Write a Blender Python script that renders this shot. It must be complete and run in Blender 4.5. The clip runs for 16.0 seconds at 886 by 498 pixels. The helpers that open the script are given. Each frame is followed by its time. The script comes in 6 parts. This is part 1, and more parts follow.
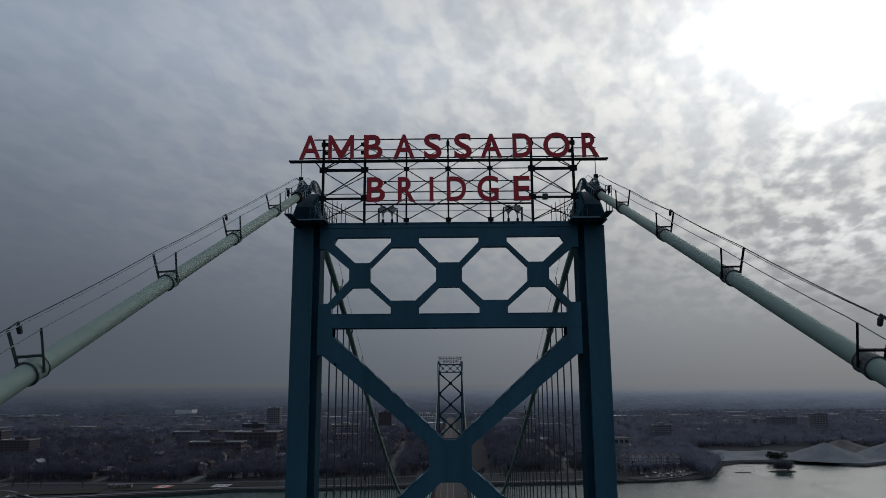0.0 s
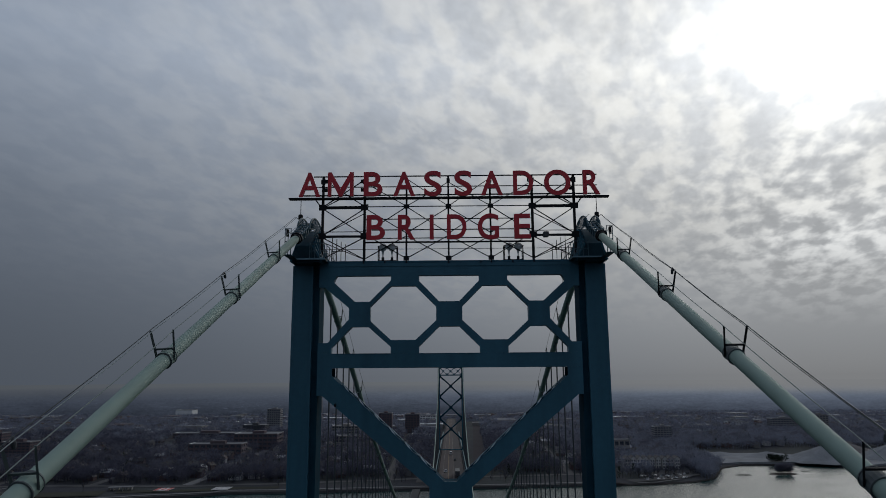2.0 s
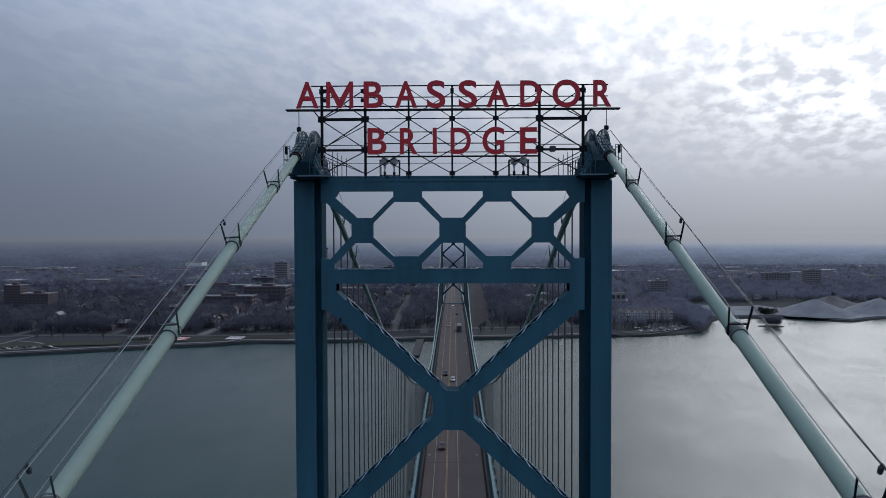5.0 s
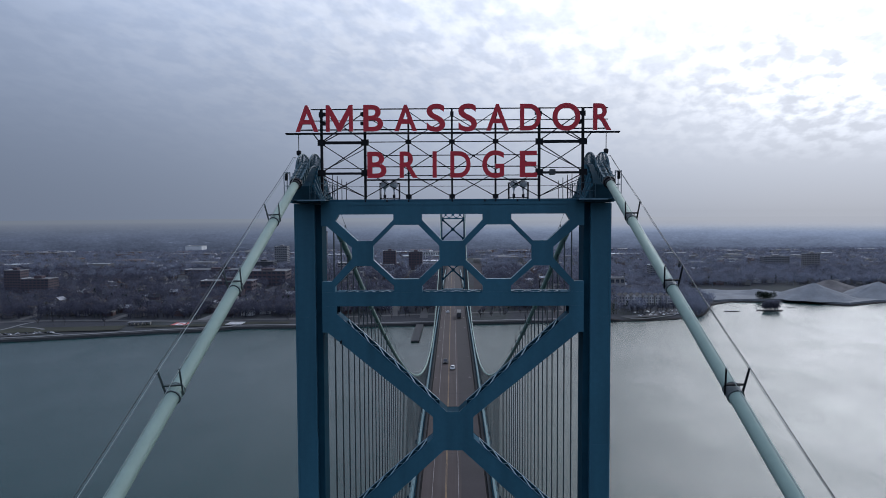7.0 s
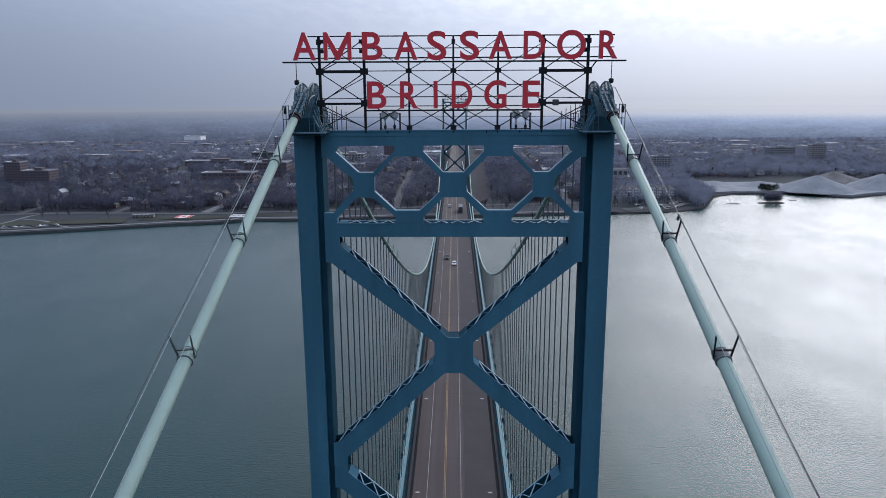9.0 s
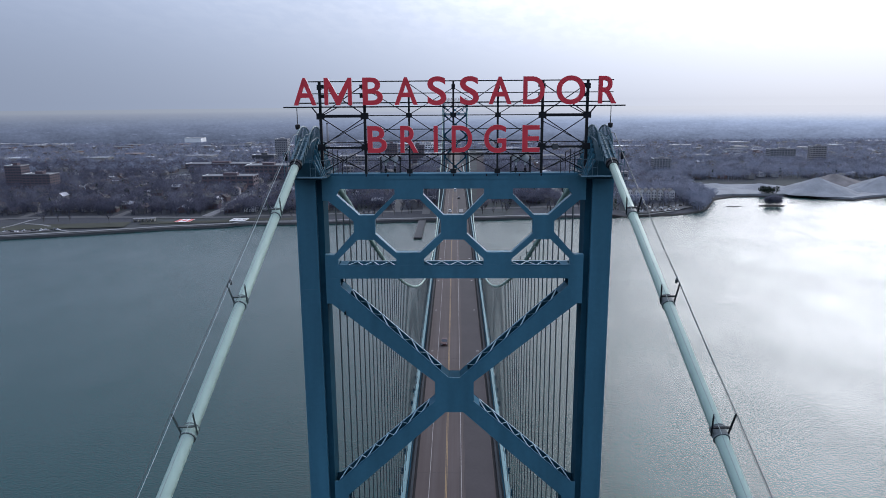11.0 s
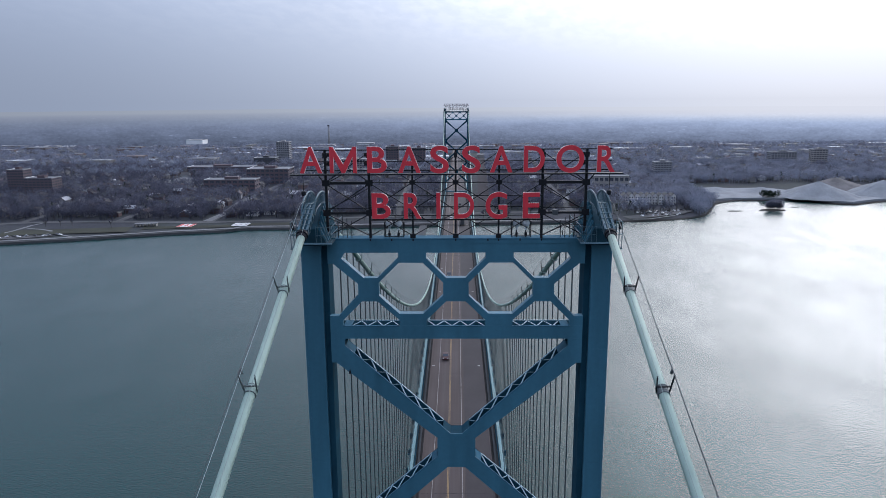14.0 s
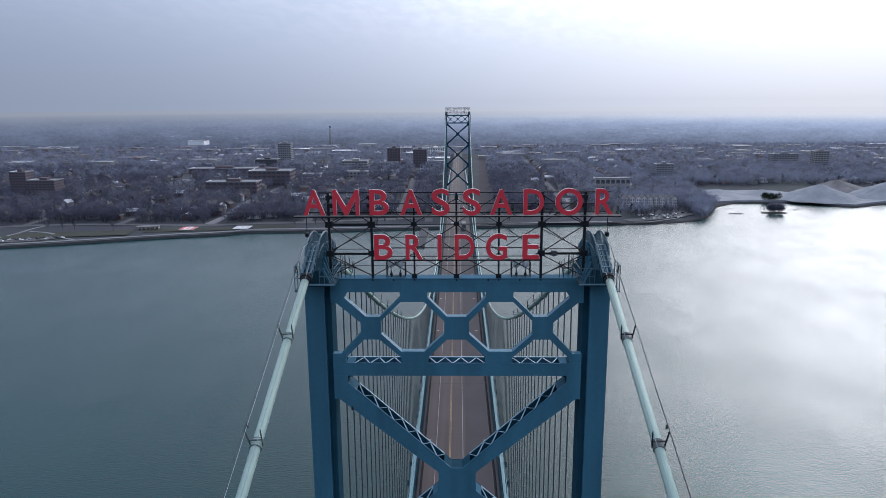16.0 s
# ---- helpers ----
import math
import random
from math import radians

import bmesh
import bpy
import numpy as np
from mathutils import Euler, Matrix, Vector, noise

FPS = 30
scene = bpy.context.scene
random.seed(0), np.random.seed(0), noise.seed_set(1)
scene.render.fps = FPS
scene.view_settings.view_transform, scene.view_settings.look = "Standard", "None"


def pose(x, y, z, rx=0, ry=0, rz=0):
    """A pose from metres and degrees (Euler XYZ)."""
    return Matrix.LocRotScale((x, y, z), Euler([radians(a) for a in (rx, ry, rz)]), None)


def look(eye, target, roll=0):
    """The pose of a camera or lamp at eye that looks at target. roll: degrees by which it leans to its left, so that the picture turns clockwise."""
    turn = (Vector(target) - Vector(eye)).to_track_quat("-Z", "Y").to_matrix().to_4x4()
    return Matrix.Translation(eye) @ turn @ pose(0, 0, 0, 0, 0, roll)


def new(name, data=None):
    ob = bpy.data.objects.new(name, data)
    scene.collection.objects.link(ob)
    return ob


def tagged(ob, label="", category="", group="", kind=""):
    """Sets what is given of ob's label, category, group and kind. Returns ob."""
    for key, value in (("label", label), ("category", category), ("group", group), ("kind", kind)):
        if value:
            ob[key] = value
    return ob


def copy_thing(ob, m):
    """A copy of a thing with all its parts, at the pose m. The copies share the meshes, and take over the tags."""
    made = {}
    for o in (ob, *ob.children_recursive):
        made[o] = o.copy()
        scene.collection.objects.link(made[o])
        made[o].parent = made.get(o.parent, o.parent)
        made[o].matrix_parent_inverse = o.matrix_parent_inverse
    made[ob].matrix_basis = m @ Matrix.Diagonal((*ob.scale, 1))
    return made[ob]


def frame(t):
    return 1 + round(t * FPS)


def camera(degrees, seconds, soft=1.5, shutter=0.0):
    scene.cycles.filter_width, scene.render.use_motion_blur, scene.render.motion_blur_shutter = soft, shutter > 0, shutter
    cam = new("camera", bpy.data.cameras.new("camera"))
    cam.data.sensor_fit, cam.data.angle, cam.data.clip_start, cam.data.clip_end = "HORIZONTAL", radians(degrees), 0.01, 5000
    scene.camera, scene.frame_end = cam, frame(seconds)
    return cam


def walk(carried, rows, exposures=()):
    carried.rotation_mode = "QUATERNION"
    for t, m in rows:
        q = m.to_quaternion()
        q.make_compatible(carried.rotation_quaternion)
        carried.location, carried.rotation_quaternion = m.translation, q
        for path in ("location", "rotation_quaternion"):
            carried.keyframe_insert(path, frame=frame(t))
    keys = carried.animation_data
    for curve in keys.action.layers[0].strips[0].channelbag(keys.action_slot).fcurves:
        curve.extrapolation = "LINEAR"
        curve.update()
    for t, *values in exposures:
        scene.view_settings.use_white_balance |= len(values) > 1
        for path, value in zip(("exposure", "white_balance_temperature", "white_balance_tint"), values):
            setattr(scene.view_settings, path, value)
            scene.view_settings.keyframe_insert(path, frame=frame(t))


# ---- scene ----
cam = camera(65.5, 16.0, soft=0.9)

PATH = [
    (0, (0.03, -48.609, 100.437), (0.012, -46.643, 100.802), -0.4),
    (0.5, (0.052, -48.888, 100.963), (0.033, -46.922, 101.329), -0.5),
    (1, (0.086, -49.03, 101.654), (0.067, -47.064, 102.02), -0.4),
    (1.5, (0.072, -48.987, 102.419), (0.052, -47.021, 102.784), -0.3),
    (2, (0.061, -48.876, 103.228), (0.042, -46.909, 103.592), -0.4),
    (2.5, (0.028, -48.855, 103.985), (0.008, -46.886, 104.334), -0.4),
    (3, (0.124, -48.92, 104.718), (0.101, -46.948, 105.048), -0.2),
    (3.5, (0.108, -48.839, 105.502), (0.083, -46.86, 105.789), -0.2),
    (4, (0.054, -48.831, 106.272), (0.028, -46.837, 106.429), -0.3),
    (4.5, (0.044, -48.768, 106.957), (0.017, -46.768, 106.951), -0.2),
    (5, (0.056, -48.567, 107.672), (0.026, -46.568, 107.615), -0.2),
    (7.5, (0.043, -48.685, 111.321), (0.014, -46.689, 111.198), -0.3),
    (8, (0.071, -48.695, 112.109), (0.04, -46.703, 111.934), -0.3),
    (8.5, (0.086, -48.482, 112.855), (0.053, -46.511, 112.514), -0.4),
    (9, (0.101, -48.635, 113.546), (0.066, -46.681, 113.121), -0.3),
    (11.5, (0.136, -48.199, 117.254), (0.099, -46.245, 116.832), -0.4),
    (12, (0.131, -48.293, 118.018), (0.093, -46.338, 117.597), -0.3),
    (12.5, (0.109, -48.278, 118.804), (0.07, -46.323, 118.381), -0.4),
    (13, (0.119, -48.388, 119.616), (0.079, -46.434, 119.193), -0.3),
    (13.5, (0.097, -48.379, 120.414), (0.057, -46.425, 119.991), -0.4),
    (14, (0.071, -48.428, 121.13), (0.031, -46.473, 120.707), -0.4),
    (14.5, (0.091, -48.416, 121.909), (0.049, -46.462, 121.485), -0.4),
    (15, (0.114, -48.474, 122.628), (0.071, -46.52, 122.205), -0.4),
    (15.5, (0.115, -48.481, 123.386), (0.071, -46.527, 122.962), -0.4),
    (16, (0.123, -48.664, 124.167), (0.079, -46.71, 123.744), -0.4),
]
EXPOSURES = [(0.0, -1.88, 6250, 9), (2.0, -1.88, 6250, 9), (3.0, -1.84, 6200, 9), (3.5, -1.77, 6150, 9), (4.0, -1.62, 6200, 10),
             (4.5, -1.33, 6150, 11), (5.0, -0.96, 5920, 12), (7.5, -0.66, 5800, 13), (8.5, -0.38, 5840, 14), (9.0, -0.12, 5900, 14),
             (11.5, 0.06, 5900, 14), (12.5, 0.06, 5900, 14), (16.0, 0.05, 5900, 14)]
walk(cam, [(t, look(eye, target, roll)) for t, eye, target, roll in PATH], EXPOSURES)
# ---------------------------------------------------------------- light
SUN_AZ, SUN_EL = radians(31.5), radians(25.5)          # azimuth from +y towards +x
THIN_DIR = Vector((0.487, 0.861, 0.148))
SUN_DIR = Vector((math.sin(SUN_AZ) * math.cos(SUN_EL), math.cos(SUN_AZ) * math.cos(SUN_EL), math.sin(SUN_EL)))


class Nodes:
    """Short hand for building a node tree."""

    def __init__(self, tree):
        self.tree = tree
        tree.nodes.clear()

    def add(self, kind, **values):
        n = self.tree.nodes.new(kind)
        for key, value in values.items():
            if key in n.inputs.keys():
                self.put(n.inputs[key], value)
        return n

    def put(self, socket, value):
        if isinstance(value, bpy.types.NodeSocket):
            self.tree.links.new(value, socket)
        else:
            socket.default_value = value

    def math(self, op, a, b=0.0, c=0.0, clamp=False):
        n = self.tree.nodes.new("ShaderNodeMath")
        n.operation, n.use_clamp = op, clamp
        for socket, value in zip(n.inputs, (a, b, c)):
            self.put(socket, value)
        return n.outputs[0]

    def vec(self, op, a, b=(0, 0, 0)):
        n = self.tree.nodes.new("ShaderNodeVectorMath")
        n.operation = op
        self.put(n.inputs[0], a)
        self.put(n.inputs[1], b)
        return n.outputs["Value"] if op in ("DOT_PRODUCT", "LENGTH") else n.outputs["Vector"]

    def noise(self, vector, scale, detail=4.0, rough=0.55, distort=0.0):
        n = self.tree.nodes.new("ShaderNodeTexNoise")
        if vector is not None:
            self.put(n.inputs["Vector"], vector)
        n.inputs["Scale"].default_value, n.inputs["Detail"].default_value = scale, detail
        n.inputs["Roughness"].default_value, n.inputs["Distortion"].default_value = rough, distort
        return n.outputs["Fac"]

    def ramp(self, fac, stops, smooth=False):
        n = self.tree.nodes.new("ShaderNodeValToRGB")
        if smooth:
            n.color_ramp.interpolation = "EASE"
        el = n.color_ramp.elements
        while len(el) < len(stops):
            el.new(0.5)
        for e, (p, c) in zip(el, stops):
            e.position = p
            e.color = (*c, 1) if len(c) == 3 else c
        self.put(n.inputs["Fac"], fac)
        return n.outputs["Color"]

    def mix(self, fac, a, b, blend="MIX"):
        n = self.tree.nodes.new("ShaderNodeMix")
        n.data_type, n.blend_type = "RGBA", blend
        self.put(n.inputs[0], fac)
        self.put(n.inputs[6], a if not isinstance(a, tuple) else (*a, 1)[:4])
        self.put(n.inputs[7], b if not isinstance(b, tuple) else (*b, 1)[:4])
        return n.outputs[2]

    def scale(self, color, value):
        """Colour times a number."""
        n = self.tree.nodes.new("ShaderNodeVectorMath")
        n.operation = "SCALE"
        self.put(n.inputs[0], color)
        self.put(n.inputs["Scale"], value)
        return n.outputs["Vector"]


def build_sky():
    world = bpy.data.worlds.new("overcast_sky")
    scene.world = world
    world.use_nodes = True
    N = Nodes(world.node_tree)
    coord = N.add("ShaderNodeTexCoord").outputs["Generated"]
    sep = N.add("ShaderNodeSeparateXYZ", Vector=coord)
    z = N.math("MAXIMUM", sep.outputs["Z"], 0.0)
    # clouds lie on a flat layer, so they crowd together towards the horizon
    flat = N.math("ADD", z, 0.24)
    plane = N.add("ShaderNodeCombineXYZ", X=N.math("DIVIDE", sep.outputs["X"], flat), Y=N.math("DIVIDE", sep.outputs["Y"], flat)).outputs[0]
    lean = N.add("ShaderNodeMapping", Vector=plane)
    lean.inputs["Rotation"].default_value = (0, 0, 0.30)
    # the rows of small clouds run away from the camera, a little to the side of the sun
    rows = N.add("ShaderNodeMapping", Vector=lean.outputs[0])
    rows.inputs["Scale"].default_value = (1.0, 0.62, 1.0)
    plane = rows.outputs[0]
    big = N.noise(plane, 1.5, 3, 0.5, 0.3)
    tufts = N.noise(plane, 14.0, 3, 0.5, 0.15)
    fine = N.noise(plane, 36.0, 2, 0.5, 0.1)
    puffs = N.math("MULTIPLY", N.math("SUBTRACT", tufts, 0.36), 3.4, clamp=True)
    puffs = N.math("MULTIPLY", N.math("MULTIPLY", puffs, puffs), N.math("SUBTRACT", 3.0, N.math("MULTIPLY", puffs, 2.0)))
    cloud = N.math("ADD", N.math("MULTIPLY", big, 0.50), N.math("ADD", N.math("MULTIPLY", puffs, 0.17), N.math("MULTIPLY", fine, 0.16)))
    contrast = N.math("MULTIPLY", N.math("SUBTRACT", cloud, 0.415), SKY["contrast"])
    # mottling fades out in the thick air near the horizon
    clear = N.math("MULTIPLY", N.math("SUBTRACT", z, 0.055), 6.0, clamp=True)
    toward = N.math("MAXIMUM", N.vec("DOT_PRODUCT", coord, tuple(SUN_DIR)), 0.0)
    wide = N.math("POWER", toward, 3.5)
    # the thin cloud round the sun is the most broken
    contrast = N.math("MULTIPLY", N.math("MULTIPLY", contrast, clear), N.math("ADD", 0.24, N.math("MULTIPLY", wide, 1.5)))
    mid = N.math("POWER", toward, 70.0)
    contrast = N.math("MULTIPLY", contrast, N.math("SUBTRACT", 1.0, N.math("MULTIPLY", mid, 0.45)))
    close = N.math("POWER", toward, 260.0)
    high = N.math("MULTIPLY", z, 1.0 / 0.42, clamp=True)
    ahead = N.vec("DOT_PRODUCT", coord, (math.sin(SUN_AZ), math.cos(SUN_AZ), 0.0))
    side = N.math("ADD", SKY["back"], N.math("MULTIPLY", N.math("POWER", N.math("MAXIMUM", ahead, 0.0), 1.5), SKY["front"]))
    side = N.math("ADD", side, N.math("MULTIPLY", N.math("POWER", N.math("MAXIMUM", ahead, 0.0), 5.0), N.math("MULTIPLY", N.math("ADD", 1.0, N.math("MULTIPLY", high, 0.20)), SKY["toward"])))
    base = N.math("MULTIPLY", side, N.math("ADD", SKY["horizon"], N.math("MULTIPLY", N.math("POWER", high, 1.75), SKY["rise"])))
    base = N.math("ADD", base, N.math("MULTIPLY", N.math("MULTIPLY", wide, N.math("POWER", high, 0.7)), SKY["wide"]))
    base = N.math("ADD", base, N.math("MULTIPLY", mid, SKY["mid"]))
    base = N.math("ADD", base, N.math("MULTIPLY", close, SKY["close"]))
    # a thinner, ribbed patch of cloud under the sun lets more light through between its rows
    thin = N.math("POWER", N.math("MAXIMUM", N.vec("DOT_PRODUCT", coord, tuple(THIN_DIR)), 0.0), 110.0)
    ribs = N.math("MULTIPLY", N.math("SUBTRACT", N.math("ADD", N.math("MULTIPLY", puffs, 0.8), N.math("MULTIPLY", big, 0.9)), 0.42), 1.1)
    base = N.math("MULTIPLY", base, N.math("ADD", 1.0, N.math("MULTIPLY", N.math("MULTIPLY", N.math("MULTIPLY", thin, N.math("MULTIPLY", clear, 1.6, clamp=True)), ribs), SKY["thin"])))
    light = N.math("MULTIPLY", base, N.math("MAXIMUM", N.math("ADD", 1.0, contrast), 0.25))
    # thick cloud is bluer, the thin cloud near the sun is nearly white
    warmth = N.math("MULTIPLY", N.math("POWER", N.math("MAXIMUM", ahead, 0.0), 5.0), 0.9)
    tint = N.mix(N.math("MAXIMUM", N.math("MULTIPLY", wide, 1.2, clamp=True), warmth), SKY["cool"], SKY["warm"])
    crest = N.math("MULTIPLY", N.math("MULTIPLY", puffs, wide), N.math("MULTIPLY", clear, 0.9), clamp=True)
    clouds = N.scale(N.mix(crest, tint, SKY["cream"]), light)
    sky = N.tree.nodes.new("ShaderNodeTexSky")
    sky.sky_type, sky.sun_disc = "NISHITA", False
    sky.sun_elevation, sky.sun_rotation = SUN_EL, SUN_AZ
    total = N.vec("ADD", clouds, N.scale(sky.outputs[0], 0.05 * 0.03))
    bg = N.add("ShaderNodeBackground", Color=total, Strength=1.0)
    out = N.tree.nodes.new("ShaderNodeOutputWorld")
    N.tree.links.new(bg.outputs[0], out.inputs["Surface"])


SKY = dict(horizon=0.42, rise=1.06, wide=0.94, mid=0.65, close=4.5, thin=0.75, back=0.68, front=0.35, toward=0.70, contrast=1.08, cool=(0.822, 0.955, 1.180), warm=(0.995, 1.0, 1.0), cream=(1.03, 1.0, 0.93))
build_sky()
sun = new("sun", bpy.data.lights.new("sun", "SUN"))
sun.data.energy, sun.data.angle, sun.data.color = 1.0, radians(34), (1.0, 0.96, 0.9)
sun.matrix_world = look(SUN_DIR * 100, (0, 0, 0))


# ---------------------------------------------------------------- materials
def surface(name, color, rough=0.6, metal=0.0, grain=6.0, vary=0.15, stain=0.4, stain_vary=0.15, bump=0.0, per_piece=0.0, island=0.0, streak=False, specular=0.5):
    """A painted or natural surface: grain and larger stains in metres, some relief, and a change from piece to piece."""
    m = bpy.data.materials.new(name)
    m.use_nodes = True
    N = Nodes(m.node_tree)
    pos = N.add("ShaderNodeTexCoord").outputs["Object"]
    if streak:
        pos_s = N.add("ShaderNodeMapping", Vector=pos)
        pos_s.inputs["Scale"].default_value = (1.0, 1.0, 0.12)
        large = N.noise(pos_s.outputs[0], stain, 4)
    else:
        large = N.noise(pos, stain, 4)
    small = N.noise(pos, grain, 5, 0.65)
    k = N.math("ADD", 1.0, N.math("MULTIPLY", N.math("SUBTRACT", small, 0.5), 2 * vary))
    k = N.math("MULTIPLY", k, N.math("ADD", 1.0, N.math("MULTIPLY", N.math("SUBTRACT", large, 0.5), 4 * stain_vary)))
    if per_piece:
        r = N.add("ShaderNodeObjectInfo").outputs["Random"]
        k = N.math("MULTIPLY", k, N.math("ADD", 1.0 - per_piece, N.math("MULTIPLY", r, 2 * per_piece)))
    if island:
        r = N.add("ShaderNodeNewGeometry").outputs["Random Per Island"]
        k = N.math("MULTIPLY", k, N.math("ADD", 1.0 - island, N.math("MULTIPLY", r, 2 * island)))
    col = N.scale((*color,), k)
    b = N.add("ShaderNodeBsdfPrincipled", **{"Base Color": col, "Metallic": metal})
    N.put(b.inputs["Roughness"], N.math("ADD", rough, N.math("MULTIPLY", N.math("SUBTRACT", large, 0.5), 0.25), clamp=True))
    b.inputs["Specular IOR Level"].default_value = specular
    if bump:
        bn = N.add("ShaderNodeBump", Height=small, Strength=bump, Distance=0.03)
        N.put(b.inputs["Normal"], bn.outputs[0])
    out = N.tree.nodes.new("ShaderNodeOutputMaterial")
    N.tree.links.new(b.outputs[0], out.inputs["Surface"])
    return m


def palette(name, stops, rough=0.8, grain=0.3, vary=0.2, by="island", scale=1.0):
    """A surface whose colour is picked from a few, piece by piece."""
    m = bpy.data.materials.new(name)
    m.use_nodes = True
    N = Nodes(m.node_tree)
    if by == "island":
        r = N.add("ShaderNodeNewGeometry").outputs["Random Per Island"]
    else:
        r = N.add("ShaderNodeObjectInfo").outputs["Random"]
    col = N.ramp(r, stops)
    col.node.color_ramp.interpolation = "CONSTANT"
    pos = N.add("ShaderNodeTexCoord").outputs["Object"]
    k = N.math("ADD", 1.0, N.math("MULTIPLY", N.math("SUBTRACT", N.noise(pos, grain, 4), 0.5), 2 * vary))
    b = N.add("ShaderNodeBsdfPrincipled", **{"Base Color": N.scale(col, k), "Roughness": rough})
    b.inputs["Specular IOR Level"].default_value = 0.25
    out = N.tree.nodes.new("ShaderNodeOutputMaterial")
    N.tree.links.new(b.outputs[0], out.inputs["Surface"])
    return m


def water_material():
    m = bpy.data.materials.new("river_water")
    m.use_nodes = True
    N = Nodes(m.node_tree)
    pos = N.add("ShaderNodeTexCoord").outputs["Object"]
    fine = N.noise(pos, 1.25, 2, 0.5)
    waves = N.noise(pos, 0.34, 4, 0.6, 0.4)
    calm = N.noise(pos, 0.012, 4, 0.6, 0.2)
    lane = N.add("ShaderNodeMapping", Vector=pos)
    lane.inputs["Scale"].default_value = (1.0, 0.45, 1.0)
    lane.inputs["Rotation"].default_value = (0, 0, 0.5)
    calm = N.math("ADD", N.math("MULTIPLY", calm, 0.5), N.math("MULTIPLY", N.noise(lane.outputs[0], 0.035, 5, 0.65, 0.25), 0.5))
    b = N.add("ShaderNodeBsdfPrincipled", **{"IOR": 1.333, "Specular IOR Level": 0.29})
    N.put(b.inputs["Base Color"], N.mix(calm, (0.0004, 0.0255, 0.0262), (0.0008, 0.0295, 0.0290)))
    N.put(b.inputs["Roughness"], N.math("ADD", 0.12, N.math("MULTIPLY", calm, 0.22)))
    h = N.math("ADD", N.math("MULTIPLY", waves, 0.45), N.math("MULTIPLY", fine, 0.65))
    amount = N.math("MULTIPLY", N.math("SUBTRACT", calm, 0.30), 1.6, clamp=True)
    bump = N.add("ShaderNodeBump", Height=h, Strength=N.math("ADD", 0.22, N.math("MULTIPLY", amount, 0.75)), Distance=0.5)
    N.put(b.inputs["Normal"], bump.outputs[0])
    out = N.tree.nodes.new("ShaderNodeOutputMaterial")
    N.tree.links.new(b.outputs[0], out.inputs["Surface"])
    return m


def land_material():
    m = bpy.data.materials.new("winter_ground")
    m.use_nodes = True
    N = Nodes(m.node_tree)
    pos = N.add("ShaderNodeTexCoord").outputs["Object"]
    field = N.noise(pos, 0.012, 5, 0.6)
    fine = N.noise(pos, 0.25, 5, 0.65)
    col = N.ramp(field, [(0.30, (0.034, 0.036, 0.044)), (0.48, (0.045, 0.046, 0.053)), (0.58, (0.043, 0.048, 0.047)), (0.75, (0.066, 0.069, 0.080))])
    col = N.scale(col, N.math("ADD", 0.6, N.math("MULTIPLY", fine, 0.8)))
    b = N.add("ShaderNodeBsdfPrincipled", **{"Base Color": col, "Roughness": 0.95})
    b.inputs["Specular IOR Level"].default_value = 0.1
    out = N.tree.nodes.new("ShaderNodeOutputMaterial")
    N.tree.links.new(b.outputs[0], out.inputs["Surface"])
    return m


